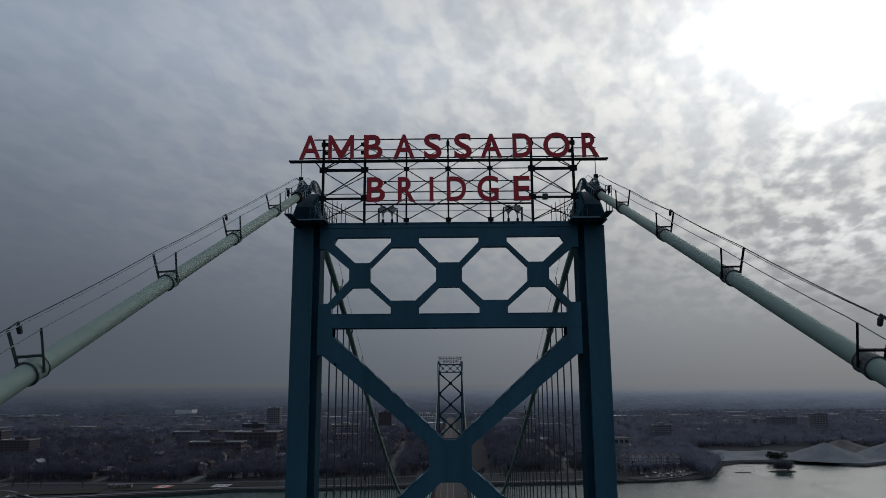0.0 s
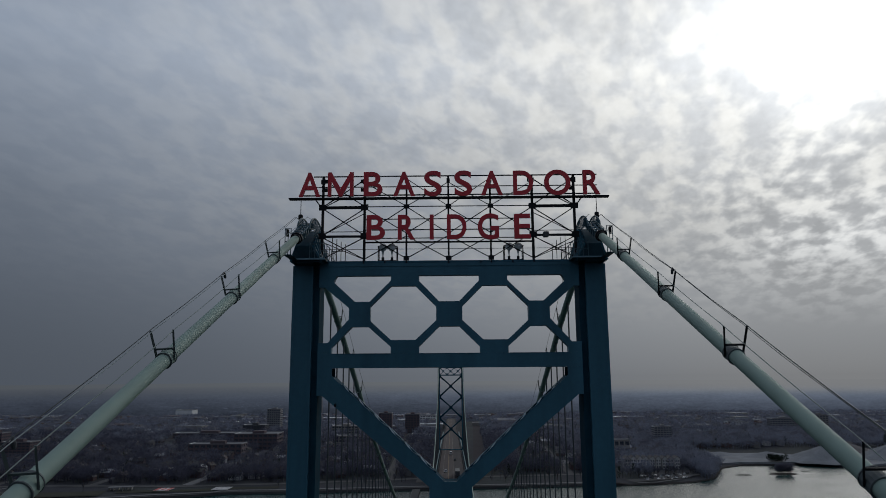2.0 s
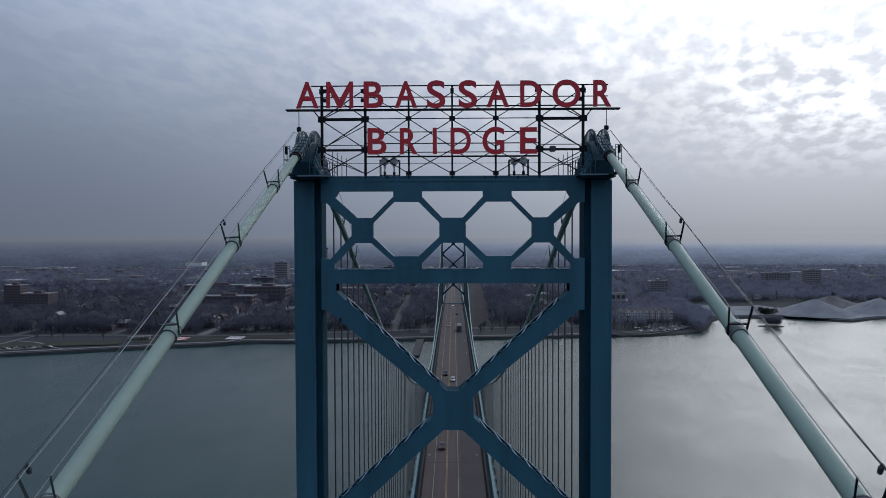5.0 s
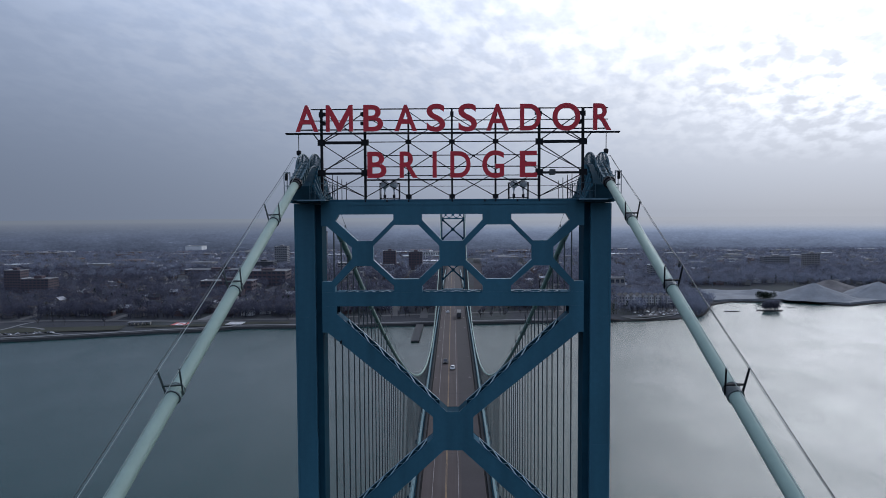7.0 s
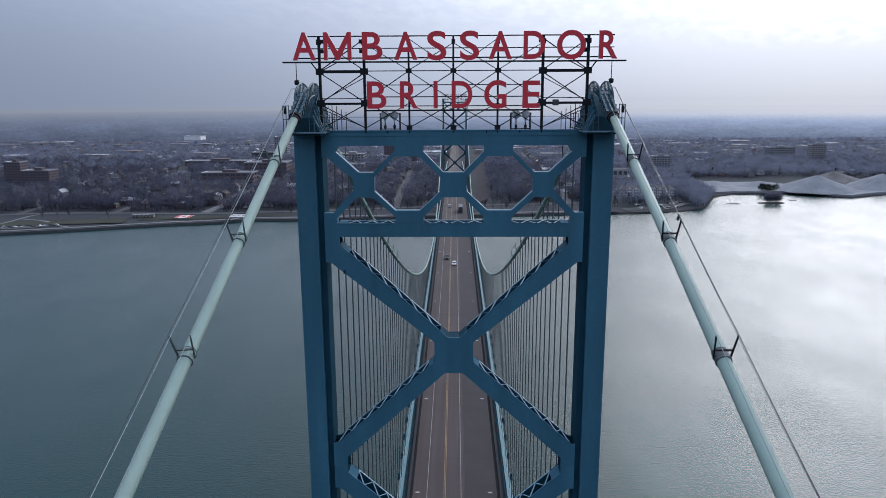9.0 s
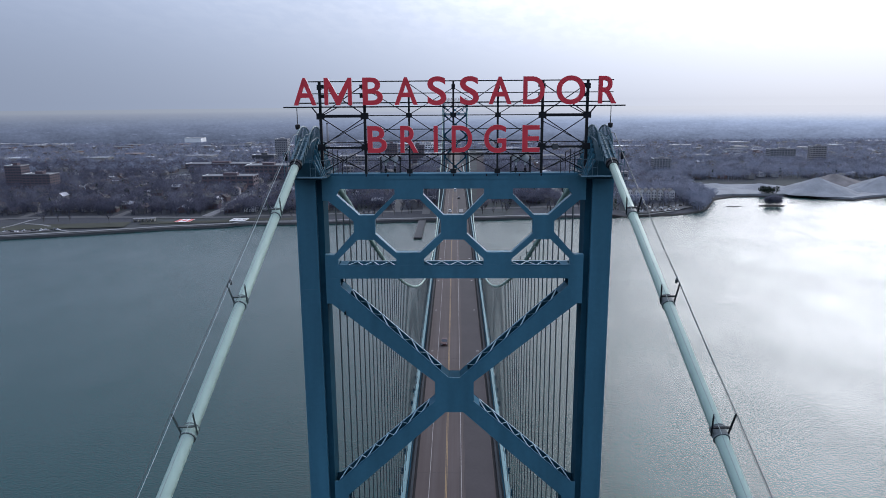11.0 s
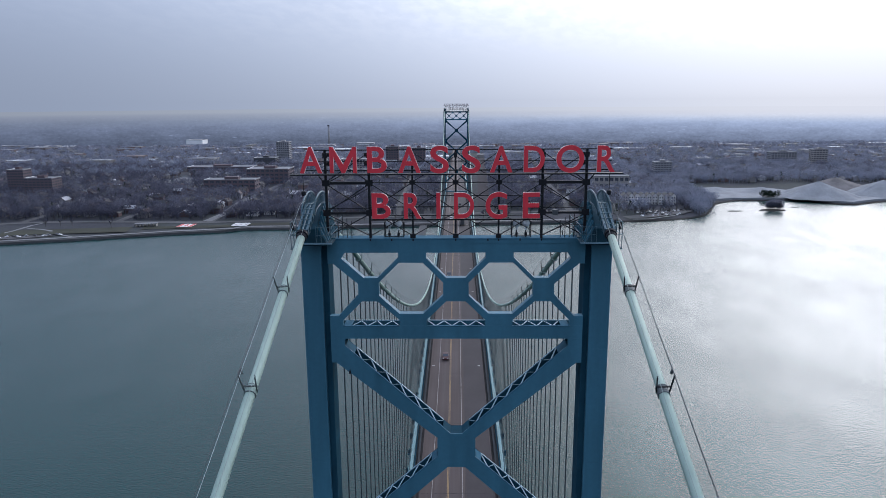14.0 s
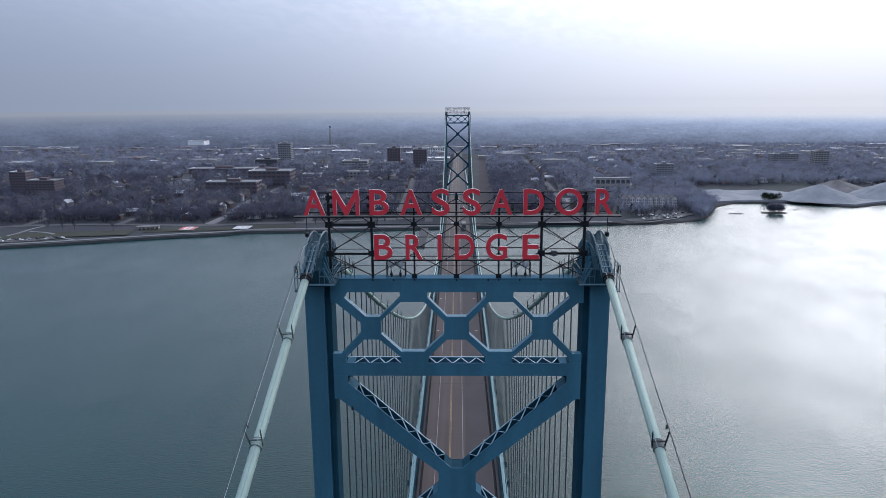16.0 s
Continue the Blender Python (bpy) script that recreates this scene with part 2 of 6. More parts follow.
def backdrop_material():
    """Far woods and suburbs; haze painted into the glow pales them towards the skyline."""
    m = bpy.data.materials.new("hazy_distance")
    m.use_nodes = True
    N = Nodes(m.node_tree)
    pos = N.add("ShaderNodeTexCoord").outputs["Object"]
    sep = N.add("ShaderNodeSeparateXYZ", Vector=pos)
    level = N.vec("MULTIPLY", pos, (1, 1, 0))
    flat = N.vec("NORMALIZE", level)
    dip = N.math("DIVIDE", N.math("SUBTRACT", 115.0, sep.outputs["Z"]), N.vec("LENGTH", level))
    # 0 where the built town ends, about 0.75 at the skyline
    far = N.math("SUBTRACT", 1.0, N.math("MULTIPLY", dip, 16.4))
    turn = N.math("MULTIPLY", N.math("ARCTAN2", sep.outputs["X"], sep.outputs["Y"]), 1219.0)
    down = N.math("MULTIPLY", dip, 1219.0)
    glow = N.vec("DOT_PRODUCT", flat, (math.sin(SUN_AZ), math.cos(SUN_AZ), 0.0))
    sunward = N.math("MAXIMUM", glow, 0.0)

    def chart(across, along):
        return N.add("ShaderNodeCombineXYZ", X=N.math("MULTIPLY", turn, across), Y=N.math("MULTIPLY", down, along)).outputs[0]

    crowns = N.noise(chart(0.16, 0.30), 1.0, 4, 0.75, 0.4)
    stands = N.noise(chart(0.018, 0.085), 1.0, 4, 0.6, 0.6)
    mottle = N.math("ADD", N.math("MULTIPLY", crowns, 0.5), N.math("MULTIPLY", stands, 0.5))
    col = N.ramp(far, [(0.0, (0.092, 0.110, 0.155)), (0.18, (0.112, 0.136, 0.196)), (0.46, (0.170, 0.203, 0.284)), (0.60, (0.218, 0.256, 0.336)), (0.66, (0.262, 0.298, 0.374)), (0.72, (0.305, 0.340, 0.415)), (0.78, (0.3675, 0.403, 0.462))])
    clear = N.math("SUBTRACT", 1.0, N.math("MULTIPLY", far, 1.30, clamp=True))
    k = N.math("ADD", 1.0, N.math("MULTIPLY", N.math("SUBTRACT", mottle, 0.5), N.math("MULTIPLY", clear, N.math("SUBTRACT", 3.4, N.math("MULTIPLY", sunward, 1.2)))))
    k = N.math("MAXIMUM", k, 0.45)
    # the painted air is brighter on the side of the sun
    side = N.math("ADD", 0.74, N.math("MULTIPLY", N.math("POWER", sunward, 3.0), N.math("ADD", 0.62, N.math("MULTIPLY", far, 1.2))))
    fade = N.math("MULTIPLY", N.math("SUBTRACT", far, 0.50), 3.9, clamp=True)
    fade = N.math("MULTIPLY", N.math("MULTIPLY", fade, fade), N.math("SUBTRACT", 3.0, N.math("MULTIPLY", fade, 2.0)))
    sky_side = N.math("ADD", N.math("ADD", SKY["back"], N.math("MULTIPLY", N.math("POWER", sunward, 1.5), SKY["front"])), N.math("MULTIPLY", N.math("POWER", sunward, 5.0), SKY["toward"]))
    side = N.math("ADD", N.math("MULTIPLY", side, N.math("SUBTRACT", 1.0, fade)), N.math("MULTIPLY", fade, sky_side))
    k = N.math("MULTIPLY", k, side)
    # pale roofs, single ones and long sheds in a few districts
    roofs = N.math("MULTIPLY", N.math("SUBTRACT", N.noise(chart(0.13, 0.55), 1.0, 2, 0.6), 0.66), 9.0, clamp=True)
    sheds = N.math("MULTIPLY", N.math("SUBTRACT", N.noise(chart(0.045, 0.42), 1.0, 2, 0.6), 0.63), 12.0, clamp=True)
    sheds = N.math("MULTIPLY", sheds, N.math("MULTIPLY", N.math("SUBTRACT", N.noise(chart(0.006, 0.03), 1.0, 2, 0.5), 0.52), 12.0, clamp=True))
    k = N.math("ADD", k, N.math("MULTIPLY", N.math("ADD", N.math("MULTIPLY", roofs, 0.9), N.math("MULTIPLY", sheds, 1.3)), clear))
    # the thin air painted under the sun is white rather than blue
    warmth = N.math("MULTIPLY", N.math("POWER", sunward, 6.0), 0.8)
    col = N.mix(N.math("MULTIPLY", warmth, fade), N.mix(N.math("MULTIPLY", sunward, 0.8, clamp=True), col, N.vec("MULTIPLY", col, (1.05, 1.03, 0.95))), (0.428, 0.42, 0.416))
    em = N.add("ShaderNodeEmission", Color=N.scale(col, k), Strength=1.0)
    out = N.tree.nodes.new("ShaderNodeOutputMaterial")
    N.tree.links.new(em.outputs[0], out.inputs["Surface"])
    return m


def twigs(name, color, vary=0.2):
    """Airy sprays of bare twigs: light falls on them and through between them."""
    m = bpy.data.materials.new(name)
    m.use_nodes = True
    N = Nodes(m.node_tree)
    pos = N.add("ShaderNodeTexCoord").outputs["Object"]
    r = N.add("ShaderNodeNewGeometry").outputs["Random Per Island"]
    k = N.math("ADD", 1.0, N.math("MULTIPLY", N.math("SUBTRACT", N.noise(pos, 0.09, 3), 0.5), 5 * vary))
    k = N.math("MULTIPLY", k, N.math("ADD", 0.85, N.math("MULTIPLY", r, 0.3)))
    col = N.scale(N.mix(N.noise(pos, 0.035, 3), color, (color[0] * 1.15, color[1] * 0.97, color[2] * 0.88)), k)
    face = N.add("ShaderNodeBsdfDiffuse", Color=col)
    back = N.add("ShaderNodeBsdfTranslucent", Color=col)
    mix = N.tree.nodes.new("ShaderNodeMixShader")
    mix.inputs[0].default_value = 0.5
    N.tree.links.new(face.outputs[0], mix.inputs[1])
    N.tree.links.new(back.outputs[0], mix.inputs[2])
    out = N.tree.nodes.new("ShaderNodeOutputMaterial")
    N.tree.links.new(mix.outputs[0], out.inputs["Surface"])
    return m


def road_material():
    """Brown-grey bridge asphalt with long tyre tracks."""
    m = bpy.data.materials.new("brown_grey_bridge_asphalt")
    m.use_nodes = True
    N = Nodes(m.node_tree)
    pos = N.add("ShaderNodeTexCoord").outputs["Object"]
    stretch = N.add("ShaderNodeMapping", Vector=pos)
    stretch.inputs["Scale"].default_value = (1.0, 0.012, 1.0)
    track = N.noise(stretch.outputs[0], 0.9, 4, 0.6)
    patch = N.noise(pos, 0.05, 4, 0.6)
    fine = N.noise(pos, 2.5, 4, 0.65)
    col = N.mix(track, (0.072, 0.050, 0.044), (0.037, 0.032, 0.034))
    k = N.math("MULTIPLY", N.math("ADD", 0.35, N.math("MULTIPLY", track, 1.3)), N.math("ADD", 0.75, N.math("MULTIPLY", patch, 0.5)))
    k = N.math("MULTIPLY", k, N.math("ADD", 0.9, N.math("MULTIPLY", fine, 0.2)))
    b = N.add("ShaderNodeBsdfPrincipled", **{"Base Color": N.scale(col, k), "Roughness": 0.85})
    b.inputs["Specular IOR Level"].default_value = 0.3
    out = N.tree.nodes.new("ShaderNodeOutputMaterial")
    N.tree.links.new(b.outputs[0], out.inputs["Surface"])
    return m


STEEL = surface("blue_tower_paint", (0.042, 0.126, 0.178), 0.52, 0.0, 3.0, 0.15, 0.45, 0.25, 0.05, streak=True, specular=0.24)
# A shaded copy of the tower paint for recesses; also the dark deck steel.
STEEL_SHADE_DECK = surface("dark_blue_steel", (0.012, 0.045, 0.068), 0.8, 0.0, 3.0, 0.15, 0.6, 0.2, 0.05, specular=0.04)
LACING = surface("pale_blue_lacing_paint", (0.15, 0.25, 0.31), 0.5, 0.0, 4.0, 0.15, 0.8, 0.15)
FLANGE = surface("light_blue_flange_paint", (0.040, 0.105, 0.155), 0.8, 0.0, 4.0, 0.15, 0.8, 0.2, specular=0.05)
GUIDE = surface("mid_blue_guide_paint", (0.042, 0.092, 0.118), 0.55, 0.0, 4.0, 0.15, 0.8, 0.2)
CABLE = surface("pale_green_cable_paint", (0.250, 0.330, 0.286), 0.6, 0.0, 1.6, 0.10, 0.5, 0.08, specular=0.25)
CASING = surface("teal_black_casing_steel", (0.011, 0.043, 0.062), 0.6, 0.0, 3.0, 0.2, 0.9, 0.3, 0.05, specular=0.2)
BAND = surface("grey_band_steel", (0.10, 0.115, 0.118), 0.6, 0.2, 6.0, 0.2, 0.9, 0.2)
LANTERN = surface("grey_lantern_metal", (0.05, 0.055, 0.06), 0.6, 0.1, 8.0, 0.2, 2.0, 0.2)
BRACKET_LIT = surface("grey_green_bracket_paint", (0.062, 0.078, 0.074), 0.6, 0.0, 8.0, 0.2, 1.2, 0.25)
ROPE_PALE = surface("pale_feed_line", (0.26, 0.30, 0.30), 0.6, 0.1, 12.0, 0.2, 1.0, 0.1)
ROPE_MID = surface("green_grey_rope", (0.19, 0.23, 0.215), 0.6, 0.0, 12.0, 0.2, 1.0, 0.1)
ROPE = surface("grey_wire_rope", (0.05, 0.06, 0.062), 0.5, 0.4, 12.0, 0.2, 1.0, 0.1)
HANGER = surface("dark_suspender_rope", (0.050, 0.062, 0.067), 0.55, 0.2, 8.0, 0.2, 0.2, 0.15)
TEAL = surface("light_teal_truss_paint", (0.085, 0.172, 0.186), 0.5, 0.0, 2.0, 0.12, 0.12, 0.15)
BLACK = surface("black_sign_steel", (0.009, 0.010, 0.013), 0.6, 0.0, 6.0, 0.2, 0.8, 0.15, specular=0.2)
RED = surface("red_letter_enamel", (0.58, 0.026, 0.042), 0.5, 0.0, 5.0, 0.08, 0.9, 0.12)
PALE = surface("pale_letter_return", (0.55, 0.42, 0.42), 0.5, 0.0, 5.0, 0.1, 0.9, 0.15)
LAMP_GLASS = surface("grey_lamp_glass", (0.56, 0.58, 0.60), 0.25, 0.0, 10.0, 0.1, 2.0, 0.1)
ASPHALT = road_material()
CONCRETE = surface("weathered_concrete", (0.30, 0.29, 0.27), 0.85, 0.0, 1.5, 0.15, 0.08, 0.15)
RIVER_WALL = surface("stained_river_wall", (0.048, 0.048, 0.050), 0.9, 0.0, 0.5, 0.2, 0.1, 0.2)
WHITE_PAINT = surface("white_road_paint", (0.21, 0.20, 0.195), 0.7, 0.0, 2.0, 0.3, 0.2, 0.2)
YELLOW_PAINT = surface("yellow_road_paint", (0.20, 0.125, 0.045), 0.7, 0.0, 2.0, 0.3, 0.2, 0.2)
WATER = water_material()
LAND = land_material()
LAWN = surface("dull_winter_lawn", (0.042, 0.043, 0.034), 0.95, 0.0, 0.5, 0.25, 0.04, 0.25, specular=0.1)
GRAVEL_BROWN = surface("brown_gravel", (0.150, 0.138, 0.136), 0.95, 0.0, 0.6, 0.25, 0.08, 0.3, specular=0.1)
GRAVEL = surface("grey_gravel_heap", (0.205, 0.212, 0.225), 0.95, 0.0, 0.6, 0.2, 0.06, 0.2, specular=0.1)
PATHWAY = surface("pale_path_concrete", (0.155, 0.155, 0.16), 0.9, 0.0, 0.4, 0.2, 0.05, 0.2, specular=0.2)
SHORE_SOIL = surface("dark_shore_soil", (0.030, 0.028, 0.028), 0.95, 0.0, 0.5, 0.25, 0.05, 0.3, specular=0.1)
KERB = surface("dark_grimy_kerb_steel", (0.028, 0.032, 0.036), 0.85, 0.0, 3.0, 0.2, 0.3, 0.3, specular=0.15)
LANE = surface("darker_resurfaced_asphalt", (0.035, 0.0295, 0.031), 0.85, 0.0, 2.0, 0.2, 0.12, 0.3, specular=0.3)
GUTTER = surface("dark_gutter_grit", (0.017, 0.016, 0.017), 0.95, 0.0, 1.5, 0.3, 0.15, 0.4, specular=0.1)
# Distance haze is mixed into the twig colours: bluer, and this one paler.
TWIG_HAZED = twigs("silver_grey_twigs", (0.178, 0.212, 0.285))
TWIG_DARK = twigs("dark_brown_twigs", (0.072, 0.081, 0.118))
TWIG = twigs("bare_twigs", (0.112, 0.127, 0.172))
BARK = surface("grey_brown_bark", (0.085, 0.077, 0.074), 0.95, 0.0, 2.0, 0.2, 0.1, 0.2, specular=0.05)
EVERGREEN = surface("dark_evergreen", (0.022, 0.032, 0.022), 0.95, 0.0, 1.0, 0.2, 0.1, 0.3, specular=0.05)
WALLS = palette("house_walls", [(0.0, (0.15, 0.10, 0.09)), (0.25, (0.19, 0.18, 0.17)), (0.5, (0.27, 0.27, 0.27)), (0.62, (0.12, 0.095, 0.09)), (0.82, (0.22, 0.21, 0.20)), (0.96, (0.55, 0.55, 0.55))])
ROOFS = palette("house_roofs", [(0.0, (0.085, 0.08, 0.08)), (0.3, (0.10, 0.092, 0.09)), (0.55, (0.075, 0.075, 0.08)), (0.70, (0.12, 0.115, 0.11)), (0.84, (0.12, 0.09, 0.09)), (0.92, (0.40, 0.40, 0.42))])
FLAT_ROOFS = palette("flat_roofs", [(0.0, (0.16, 0.16, 0.17)), (0.35, (0.25, 0.25, 0.26)), (0.55, (0.11, 0.11, 0.11)), (0.72, (0.55, 0.56, 0.57)), (0.92, (0.15, 0.115, 0.11))])
WINDOW = surface("dark_window_glass", (0.055, 0.06, 0.075), 0.25, 0.0, 1.0, 0.1, 0.3, 0.2)
BROWN_BRICK = surface("brown_brick", (0.090, 0.066, 0.075), 0.9, 0.0, 1.0, 0.15, 0.08, 0.15)
GREY_WALL = surface("grey_panel_wall", (0.20, 0.20, 0.21), 0.8, 0.0, 1.0, 0.1, 0.08, 0.15)
DARK_WALL = surface("dark_panel_wall", (0.035, 0.038, 0.045), 0.5, 0.0, 1.0, 0.1, 0.08, 0.15)
WHITE_WALL = surface("white_panel_wall", (0.62, 0.62, 0.62), 0.7, 0.0, 1.0, 0.1, 0.08, 0.12)
TAN_WALL = surface("tan_masonry_wall", (0.24, 0.225, 0.215), 0.85, 0.0, 1.0, 0.1, 0.08, 0.15)
TYRE = surface("black_tyre", (0.015, 0.015, 0.015), 0.9)


# ---------------------------------------------------------------- builders
def part(name, bm, material, parent, label=""):
    me = bpy.data.meshes.new(name)
    bm.to_mesh(me)
    bm.free()
    mats = material if isinstance(material, (list, tuple)) else [material]
    for mt in mats:
        me.materials.append(mt)
    ob = new(name, me)
    ob.parent = parent
    if label:
        ob["label"] = label
    return ob


def share(name, me, parent, m):
    """One more object on a mesh that is already there."""
    ob = new(name, me)
    ob.parent = parent
    ob.matrix_basis = m
    return ob


def empty(name, label, category, group="", at=(0, 0, 0)):
    ob = new(name)
    ob.location = at
    ob.empty_display_size = 0.5
    return tagged(ob, label, category, group)


def smooth(ob):
    ob.data.polygons.foreach_set("use_smooth", [True] * len(ob.data.polygons))
    return ob


def box(bm, x0, x1, y0, y1, z0, z1, bevel=0.0):
    v = [bm.verts.new(p) for p in ((x0, y0, z0), (x1, y0, z0), (x1, y1, z0), (x0, y1, z0), (x0, y0, z1), (x1, y0, z1), (x1, y1, z1), (x0, y1, z1))]
    fs = [bm.faces.new([v[i] for i in f]) for f in ((3, 2, 1, 0), (4, 5, 6, 7), (0, 1, 5, 4), (1, 2, 6, 5), (2, 3, 7, 6), (3, 0, 4, 7))]
    if bevel:
        bmesh.ops.bevel(bm, geom=list({e for f in fs for e in f.edges}), offset=bevel, segments=1, affect="EDGES")


def beam(bm, p, q, w, h=None, up=(0, 0, 1)):
    """A square bar from p to q."""
    p, q = Vector(p), Vector(q)
    h = w if h is None else h
    d = (q - p).normalized()
    side = d.cross(Vector(up))
    side = Vector((1, 0, 0)) if side.length < 1e-4 else side.normalized()
    top = side.cross(d).normalized()
    a, b = side * (w / 2), top * (h / 2)
    v = [bm.verts.new(c + s * a + t * b) for c in (p, q) for s, t in ((-1, -1), (1, -1), (1, 1), (-1, 1))]
    for f in ((3, 2, 1, 0), (4, 5, 6, 7), (0, 1, 5, 4), (1, 2, 6, 5), (2, 3, 7, 6), (3, 0, 4, 7)):
        bm.faces.new([v[i] for i in f])


def tube(bm, points, r, n=10, closed=False, caps=True):
    """A round pipe along points; r a number or one for each point."""
    points = [Vector(p) for p in points]
    rs = r if isinstance(r, (list, tuple)) else [r] * len(points)
    rings = []
    for i, p in enumerate(points):
        a, b = points[max(i - 1, 0)], points[min(i + 1, len(points) - 1)]
        d = (b - a).normalized()
        side = d.cross(Vector((0, 0, 1)))
        side = Vector((1, 0, 0)) if side.length < 1e-4 else side.normalized()
        top = side.cross(d)
        rings.append([bm.verts.new(p + rs[i] * (math.cos(k) * side + math.sin(k) * top)) for k in (2 * math.pi * j / n for j in range(n))])
    for a, b in zip(rings, rings[1:]):
        for j in range(n):
            bm.faces.new((a[j], a[(j + 1) % n], b[(j + 1) % n], b[j]))
    if caps and n > 2:
        bm.faces.new(rings[0][::-1])
        bm.faces.new(rings[-1])


def plate(bm, outer, holes, y0, y1):
    """A plate in the x-z plane with holes through it, from y0 to y1."""
    loops = []
    edges = []
    for loop in (outer, *holes):
        vs = [bm.verts.new((x, y0, z)) for x, z in loop]
        es = [bm.edges.new((vs[i], vs[(i + 1) % len(vs)])) for i in range(len(vs))]
        loops.append(vs)
        edges += es
    made = bmesh.ops.triangle_fill(bm, use_beauty=True, use_dissolve=False, edges=edges)
    faces = [g for g in made["geom"] if isinstance(g, bmesh.types.BMFace)]
    back = bmesh.ops.duplicate(bm, geom=faces)
    vmap = back["vert_map"]
    for g in back["geom"]:
        if isinstance(g, bmesh.types.BMVert):
            g.co.y = y1
    for vs in loops:
        for i in range(len(vs)):
            a, b = vs[i], vs[(i + 1) % len(vs)]
            bm.faces.new((a, b, vmap[b], vmap[a]))
    bmesh.ops.recalc_face_normals(bm, faces=bm.faces[:])


def prism(bm, profile, axis, a, b):
    """A closed profile pushed along an axis: profile in (y, z) for 'x', (x, z) for 'y', (x, y) for 'z'."""
    put = {"x": lambda u, v, w: (w, u, v), "y": lambda u, v, w: (u, w, v), "z": lambda u, v, w: (u, v, w)}[axis]
    lo = [bm.verts.new(put(u, v, a)) for u, v in profile]
    hi = [bm.verts.new(put(u, v, b)) for u, v in profile]
    n = len(profile)
    fs = [bm.faces.new(lo), bm.faces.new(hi[::-1])]
    fs += [bm.faces.new((lo[j], hi[j], hi[(j + 1) % n], lo[(j + 1) % n])) for j in range(n)]
    bmesh.ops.recalc_face_normals(bm, faces=fs)


# ---------------------------------------------------------------- water, land and distance
def shoreline(x):
    """Where the far bank meets the river."""
    xs = (-5000, -1500, -700, -400, -352, -310, -269, -244, -212, -209, -184, -152, 0, 144, 166, 196, 225, 245, 262, 273, 283, 302, 334, 370, 402, 419, 434, 456, 490, 506, 560, 700, 1500, 5000)
    ys = (-900, 140, 425, 531, 545, 560, 575, 581, 590, 598, 600, 601, 620, 637, 637, 640, 648, 658, 672, 692, 714, 754, 779, 777, 780, 773, 752, 742, 760, 768, 775, 740, 560, -900)
    return float(np.interp(x, xs, ys))


def road_y(x):
    """The line of the river road behind the park."""
    return float(np.interp(x, (-1500, -700, -480, -426, -395, -357, -276, -230, -200, -166, 0, 150), (235, 520, 597, 615, 620, 622, 621, 622, 632, 634, 668, 688)))


def ground_z(d, x=0.0):
    """Height of the land at d metres behind the bank; the shore past the point is a low natural one."""
    if x > 165:
        return float(np.interp(d, (0, 3, 30, 90, 200, 5000), (0.5, 1.2, 3.0, 4.6, 7.0, 7.0))) if x < 275 else float(np.interp(d, (0, 3, 30, 115, 200, 5000), (0.5, 1.2, 2.6, 3.2, 7.0, 7.0)))
    return float(np.interp(d, (0, 3, 30, 90, 200, 5000), (2.2, 2.6, 3.6, 5.0, 7.0, 7.0)))


bm = bmesh.new()
ring = [bm.verts.new((4800 * math.cos(a), 4800 * math.sin(a), 0)) for a in (2 * math.pi * k / 64 for k in range(64))]
bm.faces.new(ring)
river = tagged(part("water", bm, WATER, None), "calm grey-green river with faint ripples and glare", "river", kind="structure")


def build_land():
    bm = bmesh.new()
    xs = sorted(set(list(np.linspace(-4600, -700, 30)) + list(np.linspace(-700, 800, 151)) + list(np.linspace(800, 4600, 30))))
    ds = (-0.6, 0.0, 3, 14, 30, 55, 90, 140, 200, 320, 500, 800, 1300, 2100, 3200, 4500)
    rows = []
    for x in xs:
        y0 = shoreline(x)
        col = [bm.verts.new((x, y0 + d, -1.5 if d < 0 else ground_z(d, x))) for d in ds]
        rows.append(col)
    for a, b in zip(rows, rows[1:]):
        for i in range(len(ds) - 1):
            f = bm.faces.new((a[i], b[i], b[i + 1], a[i + 1]))
            f.material_index = (1 if a[0].co.x < 150 else 2) if i < 2 else 0
            f.smooth = i > 2
    return tagged(part("ground", bm, [LAND, RIVER_WALL, SHORE_SOIL], None), "flat winter land with brown lawns behind a low river wall", "ground", kind="structure")


build_land()

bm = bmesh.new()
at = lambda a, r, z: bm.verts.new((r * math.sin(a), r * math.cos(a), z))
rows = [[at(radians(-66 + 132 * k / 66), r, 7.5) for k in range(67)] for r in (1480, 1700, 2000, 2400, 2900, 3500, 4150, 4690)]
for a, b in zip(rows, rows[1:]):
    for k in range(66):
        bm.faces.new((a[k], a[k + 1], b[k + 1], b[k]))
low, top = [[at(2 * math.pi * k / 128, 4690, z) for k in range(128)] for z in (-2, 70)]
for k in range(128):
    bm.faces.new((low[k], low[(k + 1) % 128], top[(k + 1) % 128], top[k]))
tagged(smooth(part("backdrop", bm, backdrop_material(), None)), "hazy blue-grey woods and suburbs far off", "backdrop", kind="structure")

# near bank behind the camera, so that the river is closed
bm = bmesh.new()
box(bm, -4600, 4600, -4600, -300, -2, 4)
tagged(part("near_bank", bm, LAND, None), "low brown near bank of the river", "ground", kind="structure")


